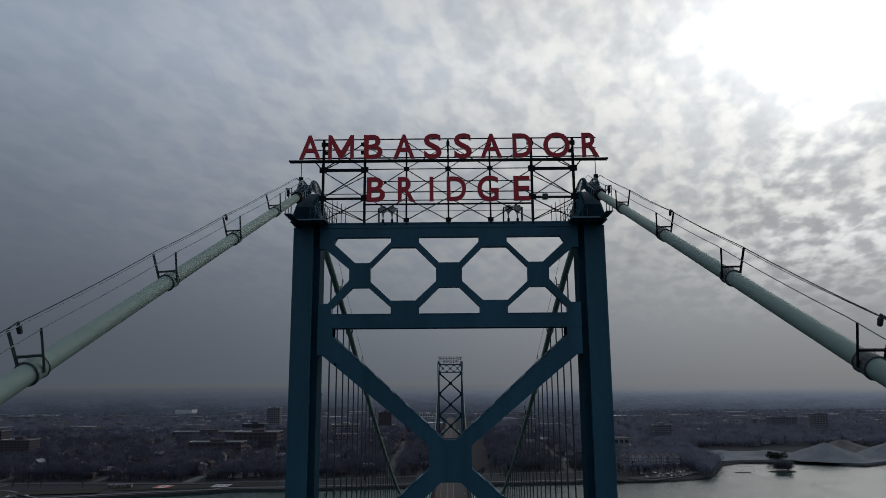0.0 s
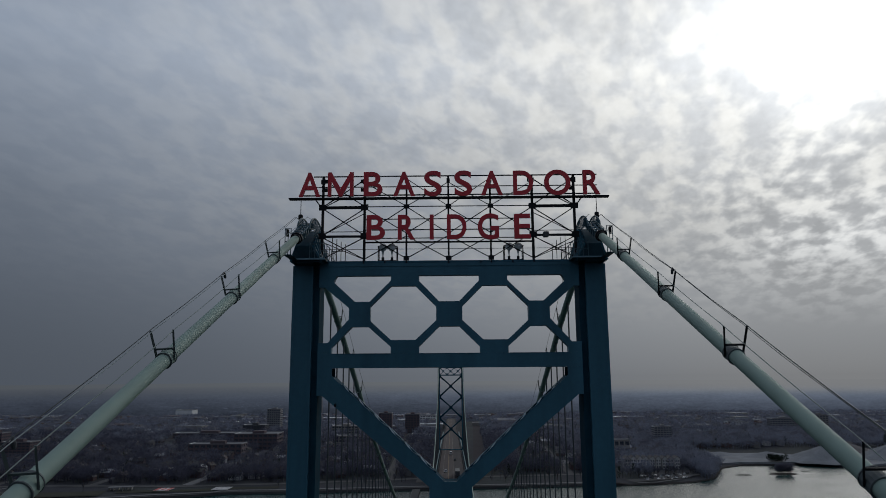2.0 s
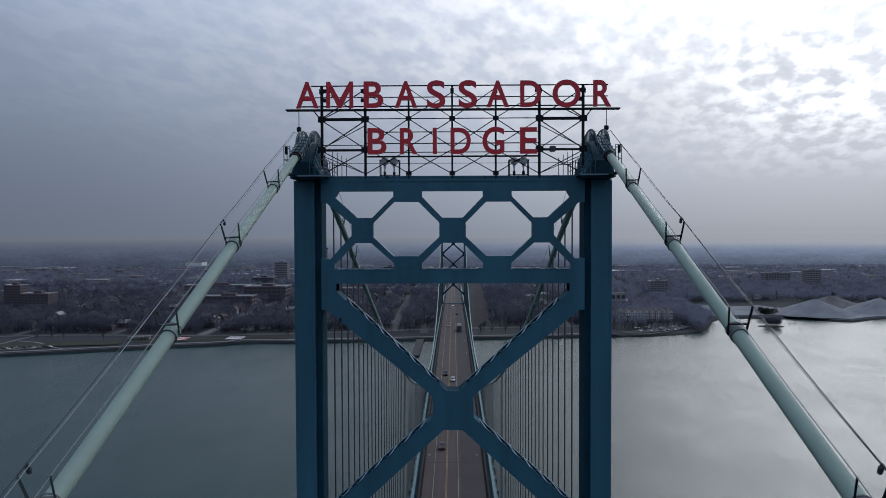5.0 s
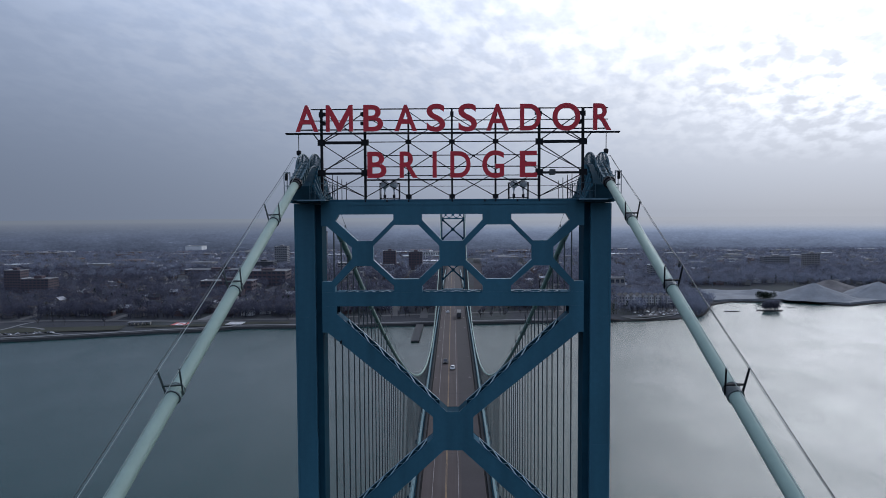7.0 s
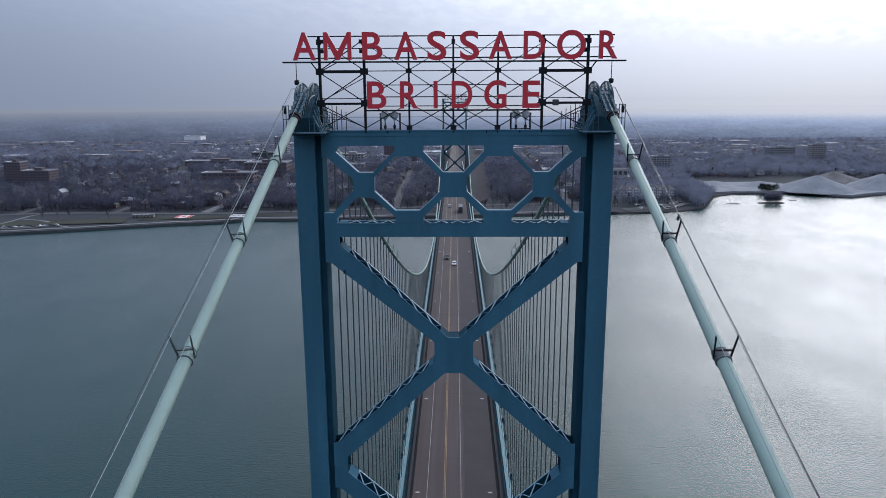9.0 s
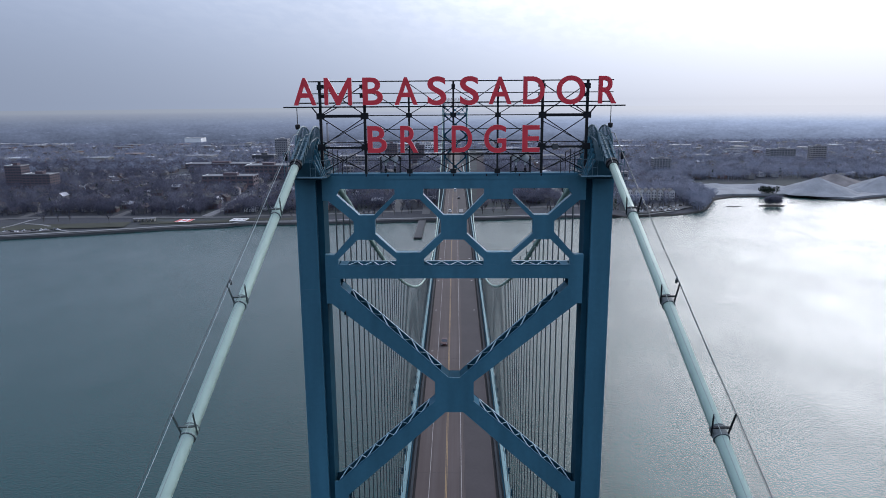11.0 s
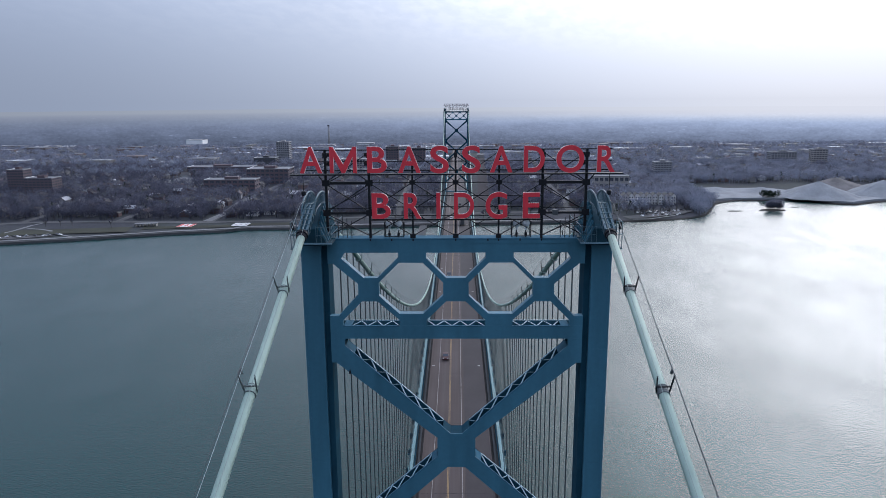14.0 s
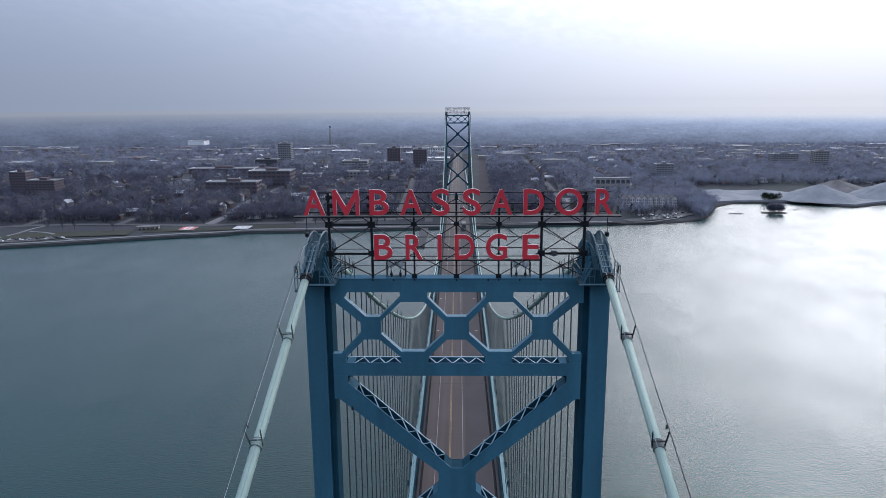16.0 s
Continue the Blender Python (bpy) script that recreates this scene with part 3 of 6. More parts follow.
# ---------------------------------------------------------------- the tower
def arm_lacing(parent, p, q, y0, y1, step=0.74, w=0.09):
    """Zigzag flat bars between two webs along the edge p-q."""
    (xa, za), (xb, zb) = p, q
    n = max(2, round(math.hypot(xb - xa, zb - za) / step))
    bars = []
    for i in range(n):
        a, b = i / n, (i + 1) / n
        ya, yb = (y0, y1) if i % 2 else (y1, y0)
        bm = bmesh.new()
        beam(bm, (xa + (xb - xa) * a, ya, za + (zb - za) * a), (xa + (xb - xa) * b, yb, za + (zb - za) * b), w, 0.03)
        bars.append(part("lacing_bar", bm, LACING, parent, "pale blue lacing bar"))
    for y, mat in ((y0 - 0.06, FLANGE), (y1 + 0.06, LACING)):
        bm = bmesh.new()
        beam(bm, (xa, y, za + 0.02), (xb, y, zb + 0.02), 0.13, 0.05)
        bars.append(part("edge_angle", bm, mat, parent))
    return bars


def piece(name, parent, mat, fill, label=""):
    bm = bmesh.new()
    fill(bm)
    return part(name, bm, mat, parent, label)


def slab(bm, p, q, y0, y1, t):
    """A flat cover plate from y0 to y1 along p-q."""
    (xa, za), (xb, zb) = p, q
    beam(bm, (xa, (y0 + y1) / 2, za), (xb, (y0 + y1) / 2, zb), y1 - y0, t)


PORTAL_Y0, PORTAL_Y1 = 0.03, 1.43
FLIP = lambda p: (-p[0], p[1])


def build_tower():
    tower = empty("bridge_tower", "tall blue-painted riveted steel suspension tower over the river", "bridge tower", "bridge towers")
    for s in (-1, 1):
        bm = bmesh.new()
        x = lambda a: s * a
        lo, hi = sorted((x(11.2), x(9.75)))
        box(bm, lo, hi, 0.0, 2.4, 6, 111.15, 0.03)
        col = part("column", bm, STEEL, tower)
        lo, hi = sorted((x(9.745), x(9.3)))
        # the shade on the recessed inner side is put into its colour
        piece("inner_flank", col, STEEL_SHADE_DECK, lambda b: box(b, lo, hi, 0.3, 2.1, 6, 111.1), "inner side of the column with its shade painted dark")
        for a in (11.12, 9.83):
            for y0, y1 in ((-0.03, 0.001), (2.399, 2.43)):
                piece("edge_angle", col, STEEL, lambda b: box(b, x(a) - 0.075, x(a) + 0.075, y0, y1, 8, 111.1))
        for z in (102.6, 93.4, 84.3, 75.2, 66.1, 57.0):
            bm = bmesh.new()
            box(bm, x(10.475) - 0.58, x(10.475) + 0.58, -0.018, 0.001, z - 0.45, z + 0.45)
            part("splice_plate", bm, STEEL, col)
        bm = bmesh.new()
        box(bm, min(x(12.6), x(8.0)), max(x(12.6), x(8.0)), -2.2, 4.6, -4, 6, 0.3)
        part("pier", bm, CONCRETE, tower, "weathered concrete pier in the water")

    # top portal with its octagonal openings
    half = [(-9.3, 104.85), (-8.35, 104.85), (-8.35, 105.25), (-6.9, 106.72), (-5.75, 106.72), (-4.15, 105.3), (-4.15, 104.85), (-2.15, 104.85), (-2.15, 105.3), (-0.72, 106.72)]
    notch = [(-9.3, 109.55), (-8.9, 109.55), (-7.14, 108.05), (-7.14, 107.25), (-8.62, 105.6), (-9.3, 105.6)]
    outer = half + [FLIP(p) for p in half[::-1]] + [FLIP(p) for p in notch[::-1]] + [(9.3, 111.3), (-9.3, 111.3)] + notch
    octagon = [(-5.62, 108.15), (-4.15, 109.63), (-2.4, 109.63), (-0.93, 108.15), (-0.93, 107.15), (-2.4, 105.78), (-4.15, 105.78), (-5.62, 107.15)]
    vee = [(-8.05, 110.38), (-4.17, 110.38), (-4.17, 110.0), (-5.68, 108.5), (-6.72, 108.5), (-8.3, 109.95)]
    mid = [(-2.15, 110.38), (2.15, 110.38), (2.15, 109.98), (0.72, 108.5), (-0.72, 108.5), (-2.15, 109.98)]
    bm = bmesh.new()
    plate(bm, outer, [octagon, vee, mid] + [[FLIP(p) for p in h[::-1]] for h in (octagon, vee)], PORTAL_Y0, 0.62)
    portal = part("portal", bm, STEEL, tower, "blue plate portal with octagonal openings")
    bm = bmesh.new()
    box(bm, -9.3, 9.3, PORTAL_Y0 - 0.05, 1.1, 111.302, 111.44)
    part("top_flange", bm, FLANGE, portal)
    bm = bmesh.new()
    box(bm, -9.3, 9.3, PORTAL_Y0 - 0.035, PORTAL_Y0, 111.05, 111.30)
    part("flange_angle", bm, STEEL, portal)

    for x0 in (-9.18, -6.12, -4.6, -3.06, 0.0, 2.3, 3.06, 4.6, 6.12, 9.18):
        piece("foot_clip", portal, BLACK, lambda b: box(b, x0 - 0.045, x0 + 0.045, PORTAL_Y0 - 0.09, PORTAL_Y0 - 0.051, 111.26, 111.42), "small dark foot clip")
    piece("marker_lamp", tower, BLACK, lambda b: (beam(b, (-7.93, 0.03, 101.4), (-7.93, -0.2, 101.34), 0.05), box(b, -8.0, -7.86, -0.36, -0.2, 101.2, 101.44, 0.03)), "small dark marker lamp")
    # laced strut under the portal
    Y0, Y1, T = PORTAL_Y0, PORTAL_Y1, 0.07
    strut = piece("strut", tower, STEEL, lambda b: box(b, -9.3, 9.3, Y0, Y0 + T, 103.85, 104.846))
    piece("rear_web", strut, STEEL, lambda b: box(b, -9.3, 9.3, Y1 - T, Y1, 103.85, 104.846))
    # a darker cover plate paints the shade inside the strut
    piece("cover_plate", strut, STEEL_SHADE_DECK, lambda b: box(b, -9.3, 9.3, Y0 + T + 0.001, Y1 - T - 0.001, 103.87, 103.93))
    for x0, x1 in ((-8.3, -4.2), (-2.1, 2.1), (4.2, 8.3)):
        arm_lacing(strut, (x0, 104.81), (x1, 104.81), Y0 + 0.1, Y1 - 0.1, 0.62, 0.085)
    for x0, x1 in ((-8.32, -7.72), (7.72, 8.32)):
        piece("batten_plate", strut, FLANGE, lambda b: box(b, x0, x1, Y0 + T + 0.001, Y1 - T - 0.001, 104.80, 104.842), "pale blue end batten plate")

    # crossed diagonals, panel by panel
    q = [(-9.3, 103.846), (-8.25, 103.846), (-8.25, 103.3), (-0.42, 96.2)]
    r = [(0.67, 93.4), (8.24, 86.44), (8.24, 85.7), (9.3, 85.7), (9.3, 87.62), (9.0, 87.62), (1.45, 94.3), (1.45, 95.85), (8.95, 101.97), (9.3, 101.97)]
    shape = q + [FLIP(p) for p in q[::-1]] + r[::-1] + [FLIP(p) for p in r]
    first = piece("cross_brace", tower, STEEL, lambda b: plate(b, shape, [], Y0, Y0 + T))
    # rear web and covers are darkened to paint the shade between the webs
    kids = [piece("rear_web", first, STEEL_SHADE_DECK, lambda b: plate(b, shape, [], Y1 - T, Y1))]
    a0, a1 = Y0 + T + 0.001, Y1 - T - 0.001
    cover = lambda p, q: kids.append(piece("cover_plate", first, STEEL_SHADE_DECK, lambda b: slab(b, p, q, a0, a1, 0.05)))
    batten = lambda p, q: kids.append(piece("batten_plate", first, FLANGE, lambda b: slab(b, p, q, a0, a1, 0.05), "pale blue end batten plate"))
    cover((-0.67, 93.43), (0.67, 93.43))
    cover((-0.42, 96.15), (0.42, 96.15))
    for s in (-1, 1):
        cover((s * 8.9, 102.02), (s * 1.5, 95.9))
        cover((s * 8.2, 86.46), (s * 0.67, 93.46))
        kids.append(piece("side_plate", first, STEEL_SHADE_DECK, lambda b: box(b, min(s * 1.40, s * 1.445), max(s * 1.40, s * 1.445), a0, a1, 94.3, 95.84)))
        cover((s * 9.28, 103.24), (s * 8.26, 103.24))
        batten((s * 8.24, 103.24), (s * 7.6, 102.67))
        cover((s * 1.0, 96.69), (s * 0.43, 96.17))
        batten((s * 1.47, 94.23), (s * 1.9, 93.85))
        kids += arm_lacing(first, (s * 7.6, 102.67), (s * 1.0, 96.69), Y0 + 0.1, Y1 - 0.1)
        kids += arm_lacing(first, (s * 1.9, 93.85), (s * 8.9, 87.67), Y0 + 0.1, Y1 - 0.1)
    for dz in (-18.15, -36.3, -62.0):
        m = Matrix.Translation((0, 0, dz))
        again = share("cross_brace", first.data, tower, m)
        for kid in kids:
            share(kid.name.split(".")[0], kid.data, again, Matrix.Identity(4))
    for z0, z1 in ((47.6, 49.3), (36.0, 41.8), (22.0, 23.6)):
        bm = bmesh.new()
        box(bm, -9.3, 9.3, PORTAL_Y0, PORTAL_Y1, z0, z1) if z0 != 47.6 else box(bm, -9.3, 9.3, 0.3, 1.3, 36.2, 37.0)
        part("strut", bm, STEEL, tower)

    # saddle houses on the two columns
    for s in (-1, 1):
        build_saddle(tower, s)
    return tower


def build_saddle(tower, s):
    """The cable saddle, its ribbed casing, hooped rails and the work platform on a column."""
    cx = s * 10.2
    arch = lambda y: 113.95 - 2.2 * abs((y - 1.2) / 3.1) ** 1.5
    ys = [-1.3 + 5.0 * k / 12 for k in range(13)]
    bm = bmesh.new()
    prism(bm, [(-1.25, 111.16)] + [(y, arch(y)) for y in ys] + [(3.65, 111.16)], "x", cx - 0.52, cx + 0.52)
    saddle = part("saddle", bm, CASING, tower, "dark blue cable saddle casing")
    for d in (-1, 1):
        # sloping side sheet with its stiffeners
        bm = bmesh.new()
        low = [bm.verts.new((cx + d * (1.18 if d == -s else 0.86), y, 111.17)) for y in ys]
        top = [bm.verts.new((cx + d * 0.525, 1.2 + (y - 1.2) * 0.92, arch(y) - 0.06)) for y in ys]
        for k in range(12):
            bm.faces.new((low[k], low[k + 1], top[k + 1], top[k]))
        base = [bm.verts.new((cx + d * 0.525, y, 111.17)) for y in (ys[0], ys[-1])]
        bm.faces.new((low[0], top[0], base[0]))
        bm.faces.new((low[-1], base[1], top[-1]))
        bmesh.ops.recalc_face_normals(bm, faces=bm.faces)
        part("side_sheet", bm, CASING, saddle)
        for k in range(12):
            y = ys[0] + 0.12 + k * 0.43
            foot = cx + d * (1.22 if d == -s else 0.90)
            bm = bmesh.new()
            beam(bm, (foot, y, 111.2), (cx + d * 0.57, 1.2 + (y - 1.2) * 0.92, arch(y) - 0.05), 0.09, 0.20)
            part("stiffener", bm, STEEL, saddle)
        for z in (111.9, 112.7):
            f = (z - 111.2) / 2.6
            x = cx + d * ((1.24 if d == -s else 0.92) * (1 - f) + 0.6 * f)
            piece("stringer", saddle, CASING, lambda b: beam(b, (x, 1.2 - 2.3 + 1.5 * f, z), (x, 1.2 + 2.3 - 1.5 * f, z), 0.05, 0.07))
    # hooped hand rails over the saddle
    for d in (s * 0.44, -s * 0.42):
        bm = bmesh.new()
        turn = [math.pi * (0.02 + 0.96 * k / 16) for k in range(17)]
        outer = [(cx + d, 0.95 - 2.55 * math.cos(a), 113.42 + 1.28 * math.sin(a)) for a in turn]
        inner = [(cx + d, 0.95 - 2.2 * math.cos(a), 113.32 + 0.52 * math.sin(a)) for a in turn]
        tube(bm, outer, 0.06, 6)
        tube(bm, inner, 0.05, 6)
        for k in range(17):
            tube(bm, [inner[k], outer[k]], 0.04, 5)
        part("hoop_rail", bm, GUIDE, saddle, "curved steel hoop railing with upright bars")
    # perforated box that guides the cable down to its mouth
    for y_dir in (-1, 1):
        a, b = Vector((cx, 1.2 + y_dir * 1.9, 114.05)), Vector((cx, 1.2 + y_dir * 4.7, 112.72))
        along = (b - a).normalized()
        up = Vector((0, -along.z, along.y)) * (1 if y_dir > 0 else -1)
        for d in (-0.34, 0.34):
            off = Vector((d, 0, 0)) - up * 0.2
            piece("side_plate", saddle, GUIDE, lambda m: beam(m, a + off, b + off, 0.05, 0.48))
        bm = bmesh.new()
        for d in (-0.27, 0.0, 0.27):
            beam(bm, a + Vector((d, 0, 0)), b + Vector((d, 0, 0)), 0.10, 0.05)
        for k in range(6):
            p = a.lerp(b, k / 5)
            beam(bm, p + Vector((-0.3, 0, 0)) + up * 0.012, p + Vector((0.3, 0, 0)) + up * 0.012, 0.15, 0.05)
        part("perforated_cover", bm, GUIDE, saddle, "grey-blue cover with square holes over the cable")
        for k in range(5):
            p = a.lerp(b, (k + 0.5) / 5)
            for d in (-0.39, 0.39):
                piece("guide_rib", saddle, GUIDE, lambda b: beam(b, p + Vector((d, 0, 0)) + up * 0.05, p + Vector((d, 0, 0)) - up * 0.42, 0.09, 0.05))
        bm = bmesh.new()
        axis = Vector((cx, 1.2 + y_dir * 4.75, 112.47))
        tube(bm, [axis, axis + along * 0.22, axis + along * 0.24, axis + along * 0.5], [0.40, 0.40, 0.33, 0.33], 16)
        part("collar", bm, BLACK, saddle, "black ring at the cable mouth")
    # platform with railing, in front of the casing and beside it
    x_in, x_out = s * 8.65, s * 10.95
    bm = bmesh.new()
    box(bm, min(x_in, x_out), max(x_in, x_out), -1.5, -0.03, 111.33, 111.40)
    box(bm, min(x_in, s * 9.0), max(x_in, s * 9.0), -0.02, 3.6, 111.45, 111.50)
    box(bm, min(s * 10.62, s * 11.12), max(s * 10.62, s * 11.12), -3.3, -1.51, 111.33, 111.39)
    deck = part("platform", bm, CASING, tower, "dark steel work platform")
    bm = bmesh.new()
    beam(bm, (x_in, -1.52, 111.37), (x_out, -1.52, 111.37), 0.03, 0.10)
    part("edge_strip", bm, LACING, deck, "pale edge strip of the platform")
    posts = [(8.7, -1.45), (9.05, -1.45), (9.4, -1.45), (9.75, -1.45), (8.7, -0.6), (8.7, 0.4), (8.7, 1.4), (8.7, 2.4), (8.7, 3.4), (11.07, -3.25), (10.68, -3.25), (11.07, -2.4), (11.07, -1.55)]
    for x, y in posts:
        bm = bmesh.new()
        tall = 113.2 if x > 10 else 112.55
        beam(bm, (s * x, y, 111.4), (s * x, y, tall), 0.045)
        part("railing_post", bm, GUIDE, deck)
    bm = bmesh.new()
    for z in (111.95, 112.5):
        beam(bm, (s * 8.7, -1.45, z), (s * 9.75, -1.45, z), 0.04)
        beam(bm, (s * 8.7, -1.45, z), (s * 8.7, 3.4, z), 0.04)
    for z in (112.3, 113.17):
        beam(bm, (s * 11.07, -3.25, z), (s * 11.07, -1.55, z), 0.04)
        beam(bm, (s * 11.07, -3.25, z), (s * 10.68, -3.25, z), 0.04)
    part("railing", bm, GUIDE, deck)
    for k in range(4):
        x = s * (8.45 - 0.32 * k)
        bm = bmesh.new()
        beam(bm, (x, 0.2, 111.44), (x, 0.2, 113.3 - 0.2 * k), 0.045)
        part("mast", bm, BLACK, deck)
    bm = bmesh.new()
    beam(bm, (s * 8.45, 0.2, 112.2), (s * 7.45, 0.2, 112.2), 0.04)
    part("mast_bar", bm, BLACK, deck)
    bm = bmesh.new()
    box(bm, s * 10.95 - 0.08, s * 10.95 + 0.08, -3.2, -2.98, 112.65, 113.15, 0.02)
    part("lamp_box", bm, BLACK, deck, "small dark lamp box")


# ---------------------------------------------------------------- the lettered sign
def letter_m(width, height, depth):
    """The M, with its upright legs and a vertex that reaches the foot line."""
    w, h, k = width, height, 0.27
    bm = bmesh.new()
    pts = [(0, 0), (k, 0), (k, h * 0.62), (w / 2 - k * 0.42, 0), (w / 2 + k * 0.42, 0), (w - k, h * 0.62), (w - k, 0), (w, 0), (w, h), (w - k * 0.95, h), (w / 2, h * 0.33), (k * 0.95, h), (0, h)]
    plate(bm, [(x - w / 2, z) for x, z in pts], [], -depth / 2, depth / 2)
    me = bpy.data.meshes.new("letter")
    bm.to_mesh(me)
    bm.free()
    return me


def letter_mesh(char, width, height, depth):
    if char == "M":
        me = letter_m(width, height, depth)
        return finish_letter(me)
    cu = bpy.data.curves.new("letter", "FONT")
    cu.body, cu.size, cu.extrude, cu.offset, cu.resolution_u = char, 1.0, 0.03, 0.017, 6
    ob = bpy.data.objects.new("letter", cu)
    scene.collection.objects.link(ob)
    me = bpy.data.meshes.new_from_object(ob.evaluated_get(bpy.context.evaluated_depsgraph_get()))
    bpy.data.objects.remove(ob)
    co = np.empty(len(me.vertices) * 3)
    me.vertices.foreach_get("co", co)
    co = co.reshape(-1, 3)
    lo, hi = co.min(0), co.max(0)
    flat = (co - lo) / (hi - lo)
    out = np.stack([(flat[:, 0] - 0.5) * width, (0.5 - flat[:, 2]) * depth, flat[:, 1] * height], 1)
    me.vertices.foreach_set("co", out.ravel())
    me.update()
    return finish_letter(me)


def finish_letter(me):
    me.materials.clear()
    me.materials.append(RED)
    me.materials.append(PALE)
    for p in me.polygons:
        p.material_index = 0 if p.normal.y < -0.6 else 1
        p.use_smooth = False
    return me


def build_sign():
    sign = empty("bridge_sign", "red capital letters on an open black steel frame above the tower", "sign", "tower signs")
    top_row = (("A", -10.91, -9.33), ("M", -8.79, -6.9), ("B", -6.17, -4.79), ("A", -4.02, -2.41), ("S", -1.76, -0.46), ("S", 0.46, 1.74), ("A", 2.38, 3.98), ("D", 4.74, 6.19), ("O", 6.99, 8.92), ("R", 9.81, 11.06))
    low_row = (("B", -5.92, -4.59), ("R", -3.66, -2.41), ("I", -1.36, -1.07), ("D", -0.12, 1.30), ("G", 2.11, 3.64), ("E", 4.73, 5.93))
    meshes = {}
    for row, z in ((top_row, 116.17), (low_row, 112.93)):
        for c, a, b in row:
            h = 1.83 if c not in "SOG" else 1.92
            key = (c, round(b - a, 1))
            if key not in meshes:
                meshes[key] = letter_mesh(c, b - a, h, 0.16)
            share("letter", meshes[key], sign, Matrix.Translation(((a + b) / 2, -0.26, z if h < 1.9 else z - 0.045)))
    posts = [-9.18, -6.12, -3.06, 0.0, 3.06, 6.12, 9.18]
    for x in posts:
        bm = bmesh.new()
        end = abs(x) > 6
        w = 0.18 if end else 0.13
        beam(bm, (x, 0.12, 111.44), (x, 0.12, 117.75), w)
        post = part("post", bm, BLACK, sign)
        g = 0.27 if end else 0.20
        for z in ((115.43, 113.3) if end else (115.46, 111.62)):
            piece("gusset", post, BLACK, lambda b: box(b, x - g, x + g, -0.02, 0.03, z - g * 0.8, z + g * 0.8))
            if z > 114:
                piece("gusset", post, BLACK, lambda b: box(b, x - g * 0.6, x + g * 0.6, -0.03, 0.04, 117.2, 117.55))

    for x in (-9.18, -6.12, 6.12, 9.18):
        d = 0.2 if x < 0 else -0.2
        for z in (117.42, 116.78):
            piece("switch_box", sign, BLACK, lambda b: box(b, x + (d if abs(x) > 7 or x > 0 else -0.2) - 0.11, x + (d if abs(x) > 7 or x > 0 else -0.2) + 0.11, 0.03, 0.2, z - 0.13, z + 0.13, 0.02), "small black box clamped to a sign post")

    def rail(a, b, w, h=None, name="rail"):
        bm = bmesh.new()
        beam(bm, a, b, w, h)
        part(name, bm, BLACK, sign)

    rail((-11.64, -0.1, 116.05), (11.68, -0.1, 116.05), 0.50, 0.09, "catwalk")
    for z, w in ((117.75, 0.075), (116.95, 0.06), (116.32, 0.085)):
        rail((-10.6 if z < 117.5 else -9.9, 0.0, z), (10.9, 0.0, z), w)
    for z, w in ((115.46, 0.06), (114.52, 0.06), (113.72, 0.07), (113.1, 0.06), (112.80, 0.11)):
        rail((-6.12, 0.02, z), (6.12, 0.02, z), w)
    for s in (-1, 1):
        rail((s * 6.12, 0.1, 115.43), (s * 9.18, 0.1, 115.43), 0.16, 0.20, "crossbeam")
        rail((s * 6.12, 0.1, 113.27), (s * 9.18, 0.1, 113.27), 0.12, 0.16, "crossbeam")
        rail((s * 6.12, 0.1, 113.62), (s * 9.18, 0.1, 113.62), 0.05)
        for za, zb in ((113.35, 115.35), (111.6, 113.2), (115.5, 117.55)):
            for p, q in (((s * 6.12, za), (s * 9.18, zb)), ((s * 9.18, za), (s * 6.12, zb))):
                rail((p[0], 0.12, p[1]), (q[0], 0.12, q[1]), 0.075, 0.065, "brace")
        rail((s * 6.12, 0.35, 115.05), (s * 9.18, 0.35, 113.45), 0.055, 0.05, "brace")
        rail((s * 9.18, 0.35, 112.9), (s * 6.12, 0.35, 111.6), 0.055, 0.05, "brace")
        rail((s * 9.18, 0.05, 115.3), (s * 9.75, 0.0, 116.05), 0.08, None, "brace")
        rail((s * 8.0, 0.05, 116.02), (s * 9.1, 0.05, 115.45), 0.06, None, "brace")
        rail((s * 10.76, -0.1, 116.0), (s * 10.76, -0.1, 114.85), 0.045, None, "hanger_rod")
        piece("beacon", sign, BLACK, lambda b: tube(b, [(s * 10.76, -0.1, 114.55), (s * 10.76, -0.1, 114.65), (s * 10.76, -0.1, 114.85), (s * 10.76, -0.1, 114.9)], [0.12, 0.17, 0.17, 0.08], 10), "small dark beacon")
    # diamond bracing of the middle bays
    for a, b, s in ((-3.06, -6.12, 1), (-3.06, 0.0, 1), (3.06, 0.0, 1), (3.06, 6.12, 1)):
        edge = abs(b) > 6
        rail((a, 0.1, 115.46), (b, 0.1, 113.45), 0.06, 0.06, "brace")
        rail((a, 0.1, 111.62), (b, 0.1, 113.45 if edge else 113.3), 0.06, 0.06, "brace")
        rail((a, 0.16, 113.5), (b, 0.16, 115.4), 0.06, 0.06, "brace")
        rail((a, 0.16, 113.3), (b, 0.16, 111.6), 0.06, 0.06, "brace")
        rail((a, 0.1, 115.5), (b, 0.1, 117.3), 0.055, 0.05, "brace")
        if not edge:
            rail((b, 0.16, 115.5), (a, 0.16, 117.6), 0.055, 0.05, "brace")
    bm = bmesh.new()
    box(bm, 6.85, 7.25, -0.12, 0.28, 113.1, 113.5, 0.04)
    part("junction_box", bm, LANTERN, sign, "grey electrical box")
    bm = bmesh.new()
    beam(bm, (-9.1, 0.3, 112.35), (9.1, 0.3, 112.35), 0.03)
    part("cable_run", bm, BLACK, sign)
    return sign


